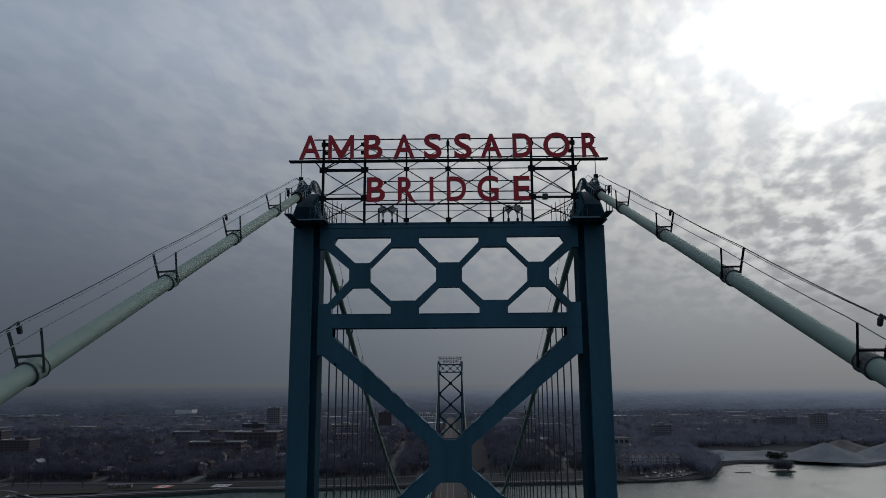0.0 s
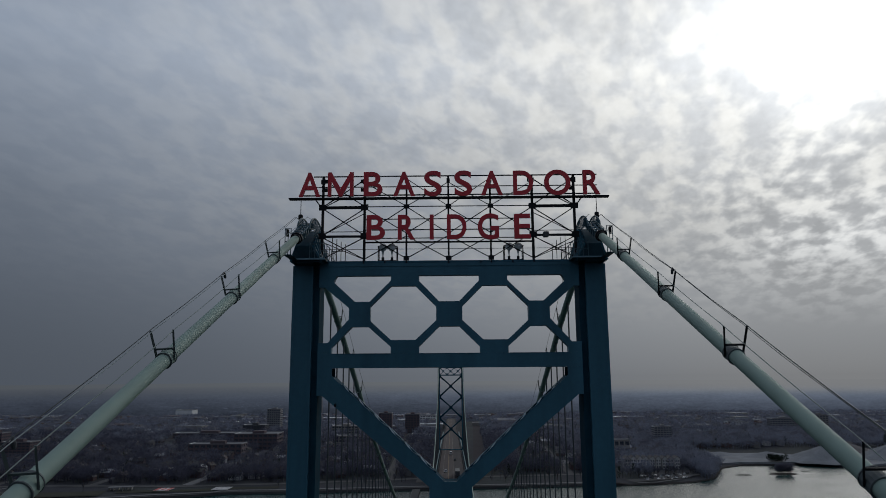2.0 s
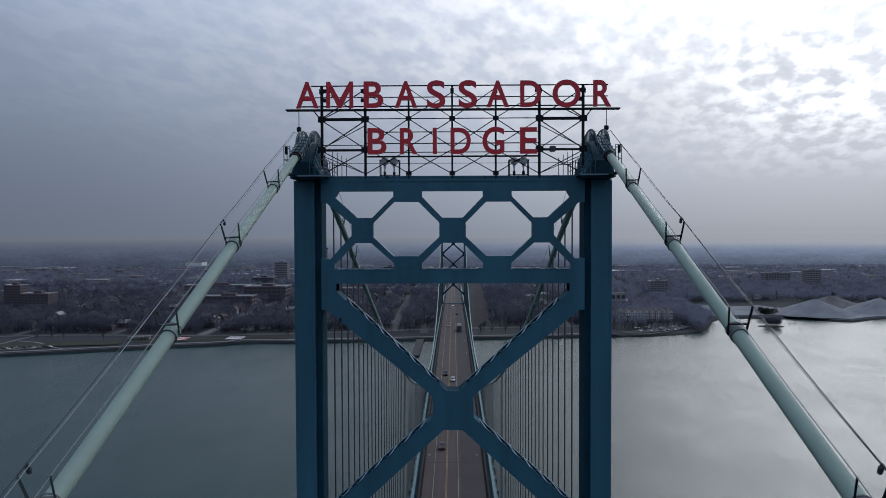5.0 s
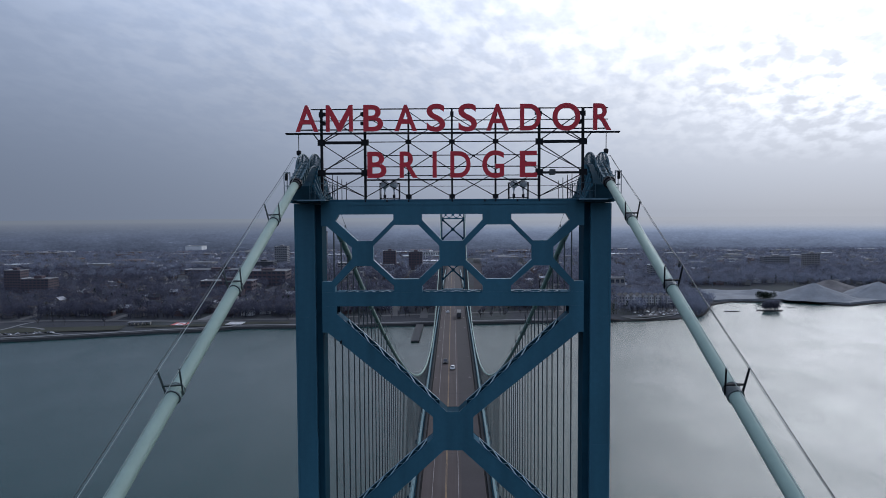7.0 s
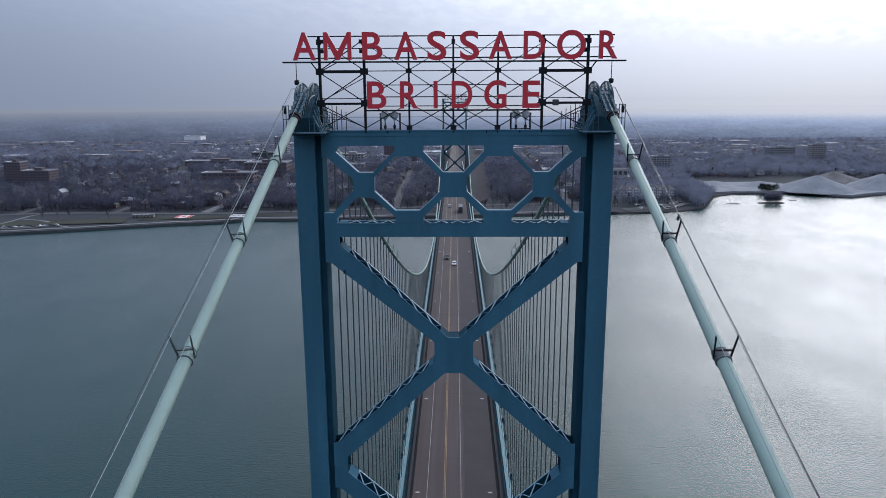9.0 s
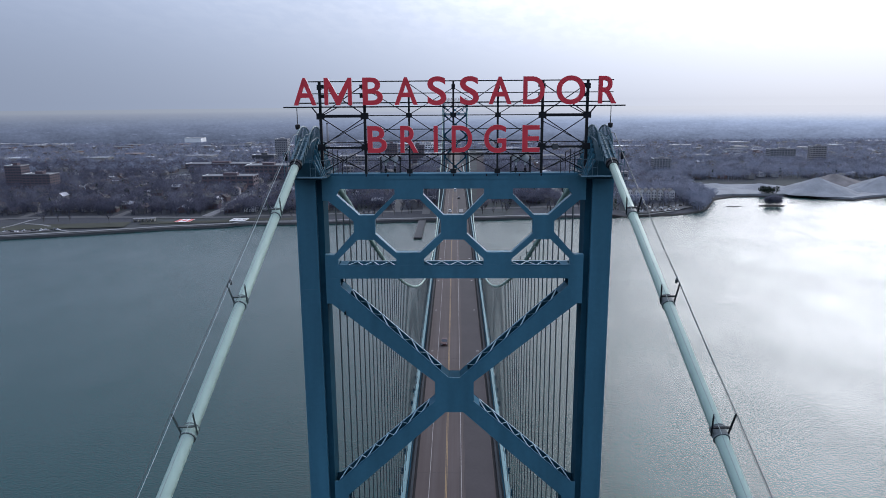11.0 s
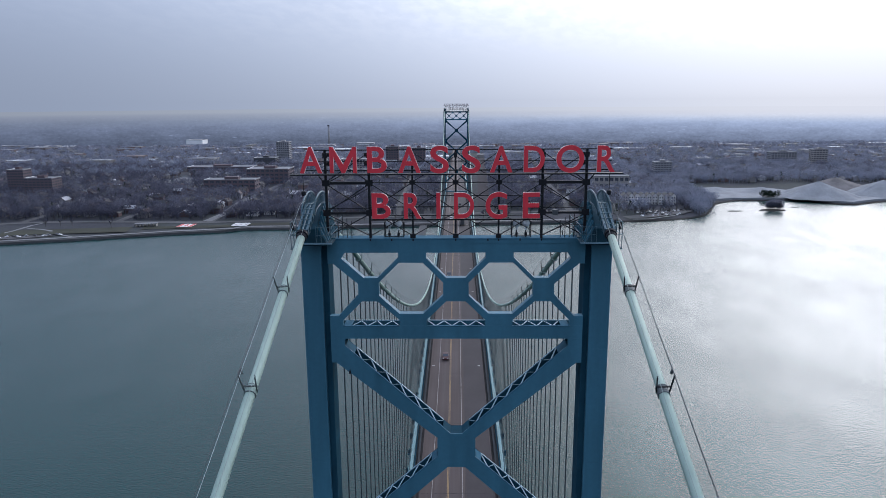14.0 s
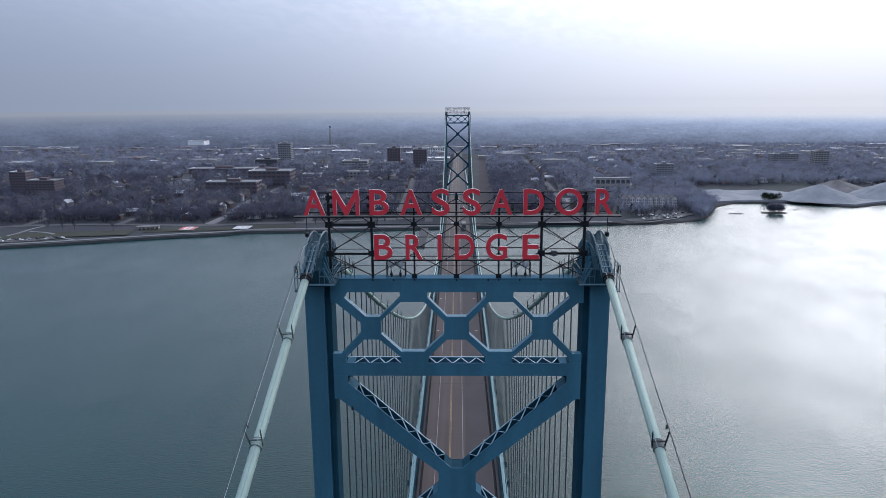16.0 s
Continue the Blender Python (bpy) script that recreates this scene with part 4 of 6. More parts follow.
def build_floodlight(x):
    """A pair of round lamps in an open steel stand on the tower's top strut."""
    lamp = empty("floodlight_stand", "two round grey floodlights in an open black steel stand", "floodlight", "tower floodlights", (x, 0.75, 111.44))
    for a in (-0.68, 0.68):
        for y in (-0.35, 0.35):
            piece("leg", lamp, BLACK, lambda b: beam(b, (a, y, 0), (a, y, 1.09), 0.06))
        piece("side_bar", lamp, BLACK, lambda b: beam(b, (a, -0.31, 1.13), (a, 0.31, 1.13), 0.06))
    for y in (-0.35, 0.35):
        piece("top_bar", lamp, BLACK, lambda b: beam(b, (-0.72, y, 1.13), (0.72, y, 1.13), 0.07))
    piece("foot_bar", lamp, BLACK, lambda b: beam(b, (-0.65, -0.35, 0.08), (0.65, -0.35, 0.08), 0.06))
    for a in (-0.34, 0.32):
        bm = bmesh.new()
        tube(bm, [(a, -0.50, 1.04), (a, -0.44, 1.04), (a, -0.22, 1.04), (a, -0.05, 1.04)], [0.26, 0.27, 0.22, 0.10], 18)
        head = smooth(part("lamp_head", bm, LAMP_GLASS, lamp, "round grey lamp head"))
        piece("rim", head, BAND, lambda b: tube(b, [(a, -0.46, 1.04), (a, -0.42, 1.04)], 0.285, 18))
        piece("neck", head, LAMP_GLASS, lambda b: tube(b, [(a, -0.30, 0.84), (a, -0.30, 0.70), (a, -0.30, 0.52)], [0.11, 0.08, 0.05], 10), "tapered grey lamp neck")
        piece("stem", lamp, BLACK, lambda b: tube(b, [(a, -0.30, 0.0), (a, -0.30, 0.53)], 0.035, 6))
        piece("ballast_box", lamp, BLACK, lambda b: box(b, a - 0.09, a + 0.09, -0.38, -0.22, 0.12, 0.34, 0.01), "small dark ballast box")
    return lamp


# ---------------------------------------------------------------- cables
def deck_z(y):
    if y < 0:
        return 41.0 + 0.028 * y
    if y > 564:
        return max(41.0 - 0.030 * (y - 564), 9.0)
    return 41.0 + 4.0 * (1 - ((y - 282) / 282) ** 2)


def cable_z(y):
    return 48.4 + 8.35e-4 * (y - 282) ** 2


def build_bracket(lamp, band, paint):
    """Band clamp with two leaning posts that hold the hand ropes."""
    br = empty("rope_bracket", "dark steel bracket clamped on the cable to hold hand ropes", "bracket", "cable brackets")
    bm = bmesh.new()
    tube(bm, [(0, -0.24, 0), (0, 0.24, 0)], 0.30, 16)
    part("band", bm, band, br)
    for e in (-1, 1):
        bm = bmesh.new()
        tube(bm, [(0, e * 0.24 - 0.02, 0), (0, e * 0.24 + 0.02, 0)], 0.318, 16)
        part("band_edge", bm, BAND, br)
    for s in (-1, 1):
        bm = bmesh.new()
        beam(bm, (s * 0.31, -0.03, -0.06), (s * 0.41, 0.05, 1.05), 0.07, 0.05)
        part("post", bm, paint, br)
    bm = bmesh.new()
    beam(bm, (-0.36, 0, 0.37), (0.36, 0, 0.37), 0.07, 0.06)
    part("crossbar", bm, paint, br)
    if lamp:
        bm = bmesh.new()
        x = lamp * 0.38
        tube(bm, [(x, 0.42, 0.82), (x, 0.42, 0.85), (x, 0.43, 1.02), (x, 0.44, 1.06), (x, 0.45, 1.12)], [0.03, 0.065, 0.07, 0.04, 0.03], 10)
        beam(bm, (lamp * 0.41, 0.1, 1.08), (x, 0.45, 1.13), 0.035)
        part("lantern", bm, LANTERN, br, "small grey lantern hung below an arm")
    return br


def build_cables():
    # straight backstays towards the near anchorage; the clamps stand about every seven metres
    stay = lambda y: 103.84 + 0.421 * (y + 24.05)
    clamps = [-9.2, -16.55, -23.83, -31.6] + [-38.9 - 7.28 * k for k in range(9)]
    lo = {}
    for s in (-1, 1):
        name = empty("backstay_cable", "thick pale green painted straight suspension cable", "cable", "main cables", (s * 10.2, -4.6, stay(-4.6)))
        inv = Matrix.Translation((-s * 10.2, 4.6, -stay(-4.6)))
        bm = bmesh.new()
        tube(bm, [(s * 10.2, y, stay(y)) for y in (-3.4, -20, -40, -60, -90, -130, -180)], 0.262, 40)
        bm.transform(inv)
        smooth(part("cable", bm, CABLE, name))
        for d in (-1, 1):
            bm = bmesh.new()
            ys = [-2.0] + clamps
            pts = [(s * 10.2 + d * 0.44, -0.9, 114.3)]
            for a, b in zip(ys, ys[1:]):
                for k in range(6):
                    f = k / 6
                    y = a + (b - a) * f
                    sag = 0.05 * 4 * f * (1 - f)
                    pts.append((s * 10.2 + d * (0.44 if d == s else 0.41) - (0.07 if s < 0 else 0), y, stay(y) + 1.14 - sag))
            tube(bm, pts, (0.016 if s < 0 else 0.019) if d == s else 0.015, 5)
            bm.transform(inv)
            part("hand_rope", bm, ROPE if d == s else ROPE_MID, name)
            if d == s:
                bm = bmesh.new()
                tube(bm, [(x - s * (0.10 if s < 0 else 0.03), y, z - (0.03 if s < 0 else 0.03 + 0.03 * math.sin(y * 0.43))) for x, y, z in pts], 0.015 if s < 0 else 0.012, 5)
                bm.transform(inv)
                part("feed_line", bm, ROPE_PALE if s < 0 else ROPE, name, "thin feed line slung along the hand rope")
        for k, y in enumerate(clamps):
            lamp = s if k in (1, 3, 5) else 0
            key = (s, lamp)
            at = Matrix.Translation((s * 10.2, y, stay(y)))
            tilt = Matrix.Rotation(math.atan(0.421), 4, "X") @ Matrix.Rotation(radians(-4 if s < 0 else 0), 4, "Y")
            if key not in lo:
                # the left posts' paler colour stands for the light on that side
                lo[key] = build_bracket(lamp, CABLE if s < 0 else BAND, BRACKET_LIT if s < 0 else BLACK)
                lo[key].matrix_basis = at @ tilt
            else:
                copy_thing(lo[key], at @ tilt)
    # main span
    n_hang = 147
    hang_bm = bmesh.new()
    tube(hang_bm, [(0, 0, 0), (0, 0, 1)], 0.064, 6, caps=False)
    hang = bpy.data.meshes.new("suspender")
    hang_bm.to_mesh(hang)
    hang_bm.free()
    hang.materials.append(HANGER)
    clamp_bm = bmesh.new()
    tube(clamp_bm, [(0, -0.2, 0), (0, 0.2, 0)], 0.33, 10)
    clamp = bpy.data.meshes.new("clamp")
    clamp_bm.to_mesh(clamp)
    clamp_bm.free()
    clamp.materials.append(CABLE)
    for s in (-1, 1):
        at = (s * 10.2, 3.5, cable_z(3.5))
        main = empty("main_span_cable", "pale green suspension cable sagging across the river with vertical suspenders", "cable", "main cables", at)
        inv = Matrix.Translation([-c for c in at])
        bm = bmesh.new()
        ys = [5.5 + (558.5 - 5.5) * k / 90 for k in range(91)]
        tube(bm, [(s * 10.2, y, cable_z(y) - (0.9 * max(0, 1 - (y - 5.5) / 9) if y < 282 else 0.9 * max(0, 1 - (558.5 - y) / 9))) for y in ys], 0.262, 14)
        bm.transform(inv)
        smooth(part("cable", bm, CABLE, main))
        for d in (-1, 1):
            bm = bmesh.new()
            tube(bm, [(s * 10.2 + d * 0.44, y, cable_z(y) + 1.0) for y in ys], 0.014, 4, caps=False)
            bm.transform(inv)
            part("hand_rope", bm, ROPE, main)
        for k in range(n_hang):
            y = 6.6 + 3.78 * k
            if y > 558:
                break
            a, b = deck_z(y), cable_z(y)
            share("suspender", hang, main, inv @ Matrix.Translation((s * 10.2, y, a)) @ Matrix.Diagonal((1, 1, max(b - a, 0.5), 1)))
            if k % 2 == 0:
                slope = 2 * 8.35e-4 * (y - 282)
                share("clamp", clamp, main, inv @ Matrix.Translation((s * 10.2, y, b)) @ Matrix.Rotation(math.atan(slope), 4, "X"))
        for k in range(1, 9):
            y = 6.6 + 7.56 * k
            slope = 2 * 8.35e-4 * (y - 282)
            copy_thing(lo[(s, 0)], Matrix.Translation((s * 10.2, y, cable_z(y))) @ Matrix.Rotation(math.pi, 4, "Z"))


# ---------------------------------------------------------------- deck
def ribbon(bm, x0, x1, ys, lift, thick=0.0):
    """A strip of deck from x0 to x1 that follows the deck's camber."""
    rows = []
    for y in ys:
        z = deck_z(y) + lift
        row = [bm.verts.new((x0, y, z)), bm.verts.new((x1, y, z))]
        if thick:
            row += [bm.verts.new((x1, y, z - thick)), bm.verts.new((x0, y, z - thick))]
        rows.append(row)
    n = len(rows[0])
    for a, b in zip(rows, rows[1:]):
        if n == 2:
            bm.faces.new((a[0], a[1], b[1], b[0]))
        else:
            for j in range(4):
                bm.faces.new((a[j], a[(j + 1) % 4], b[(j + 1) % 4], b[j]))
    if n == 4:
        bm.faces.new(rows[0][::-1])
        bm.faces.new(rows[-1])


DECK_YS = list(np.linspace(-260, 0, 14)) + list(np.linspace(0, 564, 61))[1:] + list(np.linspace(564, 1500, 30))[1:]


def build_deck():
    bm = bmesh.new()
    ribbon(bm, -8.3, 8.3, DECK_YS, 0.0, 0.9)
    road = tagged(part("road", bm, ASPHALT, None), "worn brown-grey asphalt bridge roadway", "road", kind="structure")
    for name, mat, x, w in (("lane_line", WHITE_PAINT, -5.15, 0.10), ("centre_line", YELLOW_PAINT, -2.0, 0.11), ("centre_line", YELLOW_PAINT, -1.74, 0.11), ("lane_line", WHITE_PAINT, 1.15, 0.10), ("seam", TYRE, 1.75, 0.07), ("seam", TYRE, 0.75, 0.05), ("gutter", GUTTER, -8.02, 0.5), ("gutter", GUTTER, 8.0, 0.55), ("resurfaced_lane", LANE, 4.75, 5.7)):
        bm = bmesh.new()
        ribbon(bm, x - w / 2, x + w / 2, DECK_YS, 0.005)
        part(name, bm, mat, road)
    for k in range(19):
        y = 18 + 30 * k
        bm = bmesh.new()
        box(bm, -8.0, 8.0, y - 0.05, y + 0.05, deck_z(y), deck_z(y) + 0.007)
        part("expansion_joint", bm, TYRE, road)
    bm = bmesh.new()
    box(bm, -0.36, 0.36, -0.2, 0.2, 0, 0.02)
    cover = part("drain_cover", bm, CONCRETE, road, "small pale drain plate")
    cover.matrix_basis = Matrix.Translation((-6.9, 66, deck_z(66)))
    for k in range(13):
        for x in (-6.9, 6.5):
            y = 66 + 39 * k
            if (k, x) != (0, -6.9):
                share("drain_cover", cover.data, road, Matrix.Translation((x, y, deck_z(y))))
    for s in (-1, 1):
        bm = bmesh.new()
        lo, hi = sorted((s * 8.3, s * 8.75))
        ribbon(bm, lo, hi, DECK_YS, 0.35, 1.2)
        tagged(part("kerb", bm, KERB, None), "low dark steel kerb along the roadway", "kerb", kind="structure")
        bm = bmesh.new()
        lo, hi = sorted((s * 8.76, s * 9.7))
        ribbon(bm, lo, hi, DECK_YS, -0.25, 0.3)
        tagged(part("walkway", bm, KERB, None), "dark narrow steel service walk beside the roadway", "walkway", kind="structure")

    # stiffening trusses under the cable planes
    def shared(name, fill, mat):
        b = bmesh.new()
        fill(b)
        me = bpy.data.meshes.new(name)
        b.to_mesh(me)
        b.free()
        me.materials.append(mat)
        return me

    post_me = shared("rail_post", lambda b: box(b, -0.06, 0.06, -0.06, 0.06, -0.3, 1.15), STEEL_SHADE_DECK)
    out_me = shared("outrigger", lambda b: (box(b, -0.22, 0.22, -0.5, 0.5, -0.2, 0.16), box(b, -0.22, 0.22, -0.12, 0.12, 0.161, 0.9)), STEEL_SHADE_DECK)
    vert_me = shared("vertical", lambda b: box(b, -0.18, 0.18, -0.14, 0.14, -6.2, -0.3), TEAL)
    diag_a = shared("diagonal", lambda b: beam(b, (0, 0, -0.4), (0, 7.56, -6.1), 0.26), TEAL)
    diag_b = shared("diagonal", lambda b: beam(b, (0, 0, -6.1), (0, 7.56, -0.4), 0.26), TEAL)
    beam_me = shared("floor_beam", lambda b: box(b, -10.0, 10.0, -0.2, 0.2, -2.2, -0.92), STEEL_SHADE_DECK)
    for s in (-1, 1):
        truss = empty("stiffening_truss", "light teal steel truss and railing along the bridge deck", "truss", "deck trusses", (s * 10.2, 0, 40))
        inv = Matrix.Translation((-s * 10.2, 0, -40))
        ys = [y for y in DECK_YS if -260 <= y <= 900]
        for lift, w, h, name in ((0.3, 0.95, 0.55, "top_chord"), (-6.0, 0.6, 0.5, "bottom_chord")):
            bm = bmesh.new()
            ribbon(bm, s * 10.05 - w / 2, s * 10.05 + w / 2, ys, lift, h)
            bm.transform(inv)
            part(name, bm, TEAL, truss)
        bm = bmesh.new()
        ribbon(bm, s * 9.25 - 0.05, s * 9.25 + 0.05, ys, 1.15, 0.09)
        ribbon(bm, s * 9.25 - 0.03, s * 9.25 + 0.03, ys, 0.65, 0.06)
        ribbon(bm, s * 9.25 - 0.03, s * 9.25 + 0.03, ys, 0.15, 0.06)
        bm.transform(inv)
        part("handrail", bm, STEEL_SHADE_DECK, truss)
        for k in range(74):
            y = 2.82 + 7.56 * k
            share("vertical", vert_me, truss, inv @ Matrix.Translation((s * 10.2, y, deck_z(y))))
            share("diagonal", diag_a if k % 2 else diag_b, truss, inv @ Matrix.Translation((s * 10.2, y, deck_z(y))))
            share("outrigger", out_me, truss, inv @ Matrix.Translation((s * 10.75, y, deck_z(y))))
            for dy in (0, 2.52, 5.04):
                share("rail_post", post_me, truss, inv @ Matrix.Translation((s * 9.25, y + dy, deck_z(y + dy))))
    frame_ob = empty("floor_framing", "dark steel floor beams under the bridge deck", "floor beams", "", (0, 0, 40))
    for k in range(74):
        y = 2.82 + 7.56 * k
        share("floor_beam", beam_me, frame_ob, Matrix.Translation((0, y, deck_z(y) - 40)))
    # approach viaduct on the far bank
    for k in range(16):
        y = 612 + 42 * k
        z = deck_z(y) - 0.9
        p = empty("viaduct_pier", "grey concrete portal pier under the approach road", "pier", "viaduct piers", (0, y, 0))
        bm = bmesh.new()
        for s in (-1, 1):
            box(bm, s * 6 - 0.9, s * 6 + 0.9, -0.9, 0.9, 1.0, z - 1.2, 0.08)
        part("pillar", bm, CONCRETE, p)
        bm = bmesh.new()
        box(bm, -9.5, 9.5, -0.8, 0.8, z - 1.195, z - 0.02)
        part("cap_beam", bm, CONCRETE, p)


tower = build_tower()
copy_thing(tower, pose(0, 565.2, 0, 0, 0, 180))
sign = build_sign()
copy_thing(sign, pose(0, 565.2, 0, 0, 0, 180))
lamp = build_floodlight(-4.45)
copy_thing(lamp, pose(4.72, 0.75, 111.44))
build_cables()
build_deck()


# ---------------------------------------------------------------- the far bank
rng = random.Random(11)


def land_z(x, y):
    return ground_z(y - shoreline(x), x)


def strip(name, pts, width, mat, lift, label, category):
    """A road or path along points of the far bank."""
    bm = bmesh.new()
    fine = []
    for (xa, ya), (xb, yb) in zip(pts, pts[1:]):
        n = max(1, int(math.hypot(xb - xa, yb - ya) / 12))
        fine += [(xa + (xb - xa) * k / n, ya + (yb - ya) * k / n) for k in range(n)]
    fine.append(pts[-1])
    prev = None
    for i, (x, y) in enumerate(fine):
        a, b = fine[max(i - 1, 0)], fine[min(i + 1, len(fine) - 1)]
        d = Vector((b[0] - a[0], b[1] - a[1])).normalized()
        n = Vector((-d.y, d.x)) * width / 2
        row = [bm.verts.new((x + s * n.x, y + s * n.y, land_z(x, y) + lift)) for s in (-1, 1)]
        if prev:
            bm.faces.new((prev[0], row[0], row[1], prev[1]))
        prev = row
    bmesh.ops.recalc_face_normals(bm, faces=bm.faces[:])
    return tagged(part(name, bm, mat, None), label, category, kind="structure")


ROAD = surface("grey_town_asphalt", (0.085, 0.083, 0.085), 0.9, 0.0, 0.3, 0.2, 0.03, 0.2, specular=0.2)
bank = lambda d, xs: [(x, shoreline(x) + d) for x in xs]
strip("promenade", bank(5.0, range(-1200, 160, 4)), 5.0, PATHWAY, 0.25, "pale concrete promenade on the river wall", "promenade")
strip("river_road", [(x, road_y(x)) for x in range(-1200, 170, 20)], 9.0, ROAD, 0.25, "grey road behind the riverside park", "road")
strip("lawn", [(x, (shoreline(x) + 9 + road_y(x) - 6) / 2) for x in range(-420, -300, 10)], 40.0, LAWN, 0.15, "dull winter lawn of the riverside park", "lawn")
strip("lawn", [(x, (shoreline(x) + 9 + road_y(x) - 6) / 2) for x in range(-300, -150, 10)], 17.0, LAWN, 0.15, "dull winter lawn of the riverside park", "lawn")
strip("park_path", [(-440, 553), (-418, 560), (-414, 578), (-412, 602), (-408, 612)], 3.5, PATHWAY, 0.28, "pale winding park path", "path")
strip("park_path", [(-408, 588), (-390, 583), (-379, 577), (-367, 564), (-347, 554)], 3.0, PATHWAY, 0.30, "pale winding park path", "path")
strip("car_park", [(-412, 546), (-388, 552), (-368, 561)], 13.0, ROAD, 0.27, "grey riverside car park", "car park")
strip("ramp_road", [(-250, 627), (-246, 666), (-251, 747), (-248, 805), (-233, 858)], 9.0, PATHWAY, 0.27, "pale concrete street running up from the river road", "road")
strip("seawall", [(178, 641), (196, 643), (226, 660)], 3.0, PATHWAY, 1.1, "pale concrete edge of the landing on the point", "seawall")
strip("plaza_road", [(-30, 640), (-32, 800), (-45, 1000), (-60, 1300), (-60, 1700)], 8.0, ROAD, 0.3, "pale wide road beside the approach viaduct", "road")
strip("bare_plot", [(30, 690), (36, 900), (47, 1250), (54, 1470)], 14.0, surface("bare_brown_soil", (0.043, 0.038, 0.042), 0.95, 0.0, 0.2, 0.2, 0.02, 0.25, specular=0.1), 0.22, "bare brown strip of soil beside the viaduct", "ground")
strip("bare_plot", [(172, 655), (200, 664), (232, 682), (246, 694)], 24.0, ROAD, 0.24, "pale gravel landing on the point", "ground")
for k in range(-14, 15):
    x = 30 + 92 * k
    if abs(x) < 60 or (230 < x < 560):
        continue
    strip("side_street", [(x, road_y(x) + 4 if x < 170 else shoreline(x) + 90), (x + 12 * math.sin(k), 1300), (x + 25, 2300)], 8.0, ROAD, 0.26, "grey residential street running away from the river", "road")
for y in (840, 1010, 1200, 1420, 1700, 2050):
    strip("cross_street", [(-1500 if y > 1000 else -900, y), (-200, y + 4), (-75, y)], 9.0, ROAD, 0.28, "grey residential cross street", "road")
    strip("cross_street", [(95, y), (1500, y + 6)] if y > 1000 else [(95, y), (225, y + 3)], 9.0, ROAD, 0.28, "grey residential cross street", "road")


def building(name, label, x0, x1, y, depth, h, wall, floors, bays, roof=None, category="building", pent=True):
    """A flat-roofed block with separate windows on the river front and on the side turned to the bridge."""
    cx = (x0 + x1) / 2
    z0 = land_z(cx, y) - 0.3
    ob = empty(name, label, category, "", (cx, y, z0))
    w = (x1 - x0) / 2
    bm = bmesh.new()
    box(bm, -w, w, 0, depth, 0, h)
    part("wall", bm, wall, ob)
    bm = bmesh.new()
    t = 0.5
    for a in ((-w - 0.2, w + 0.2, -0.2, t), (-w - 0.2, w + 0.2, depth - t, depth + 0.2), (-w - 0.2, -w + t, t, depth - t), (w - t, w + 0.2, t, depth - t)):
        box(bm, *a, h + 0.01, h + 0.9)
    box(bm, -w + t, w - t, t, depth - t, h + 0.005, h + 0.2)
    part("roof", bm, roof or FLAT_ROOFS, ob)
    if pent:
        bm = bmesh.new()
        box(bm, -w * 0.25, w * 0.3, depth * 0.3, depth * 0.65, h + 0.21, h + 3.4)
        part("plant_room", bm, wall, ob)
    if floors and bays:
        fh, bw = h / floors, 2 * w / bays
        bm = bmesh.new()
        box(bm, -bw * 0.34, bw * 0.34, -0.06, 0.05, -fh * 0.27, fh * 0.27)
        pane = part("window", bm, WINDOW, ob)
        pane.matrix_basis = Matrix.Translation((-w + bw * 0.5, 0, fh * 0.55))
        for i in range(bays):
            for j in range(floors):
                if i + j:
                    share("window", pane.data, ob, Matrix.Translation((-w + bw * (i + 0.5), 0, fh * (j + 0.55))))
        s = 1 if cx < 0 else -1
        n = max(2, int(depth / bw))
        for i in range(n):
            for j in range(floors):
                share("window", pane.data, ob, Matrix.Translation((s * w, depth * (i + 0.5) / n, fh * (j + 0.55))) @ Matrix.Rotation(math.pi / 2, 4, "Z"))
    return ob


BUILDINGS = []


def block(*a, **k):
    BUILDINGS.append((a[2] - 6, a[3] + 6, a[4] - 6, a[4] + a[5] + 6))
    return building(*a, **k)


block("apartment_tower", "tall brown brick apartment tower with balconied bays", -558, -537.5, 796, 18, 33, BROWN_BRICK, 10, 6, category="apartment block")
block("apartment_block", "red-brown brick apartment block with a flat roof", -537, -502, 795, 22, 22.5, BROWN_BRICK, 7, 7, category="apartment block")
block("office_tower", "grey panelled mid-rise office tower", -343, -319, 1268, 22, 38, GREY_WALL, 11, 6, category="office building")
block("office_block", "dark glass and panel office block", -365, -326, 1190, 26, 14.5, DARK_WALL, 5, 8, category="office building")
block("parking_garage", "wide brown concrete and brick block with recessed floors", -295, -236, 914, 36, 21, BROWN_BRICK, 4, 9, category="building")
block("residence_tower", "brown brick residence tower with a flat roof", -127, -104, 1196, 18, 33, BROWN_BRICK, 11, 5, category="apartment block")
block("residence_tower", "brown brick residence tower with rows of windows", -79, -55, 1173, 18, 32, BROWN_BRICK, 11, 5, category="apartment block")
block("pillared_block", "pale concrete block with tall dark openings", 177, 222, 840, 16, 17, TAN_WALL, 2, 7, category="building", pent=False)
block("white_hall", "long white box-shaped hall", -737, -692, 1835, 40, 12, WHITE_WALL, 0, 0, category="hall", pent=False)
block("school_building", "long low brick building with a pale roof", -431, -326, 1047, 30, 12, BROWN_BRICK, 3, 16, category="school")
block("brick_block", "three-storey brown brick block", -324, -258, 826, 24, 16, BROWN_BRICK, 3, 9, category="building")
block("campus_wing", "low grey building with a long pale roof", -545, -448, 1563, 30, 8, GREY_WALL, 2, 14, FLAT_ROOFS, category="building")
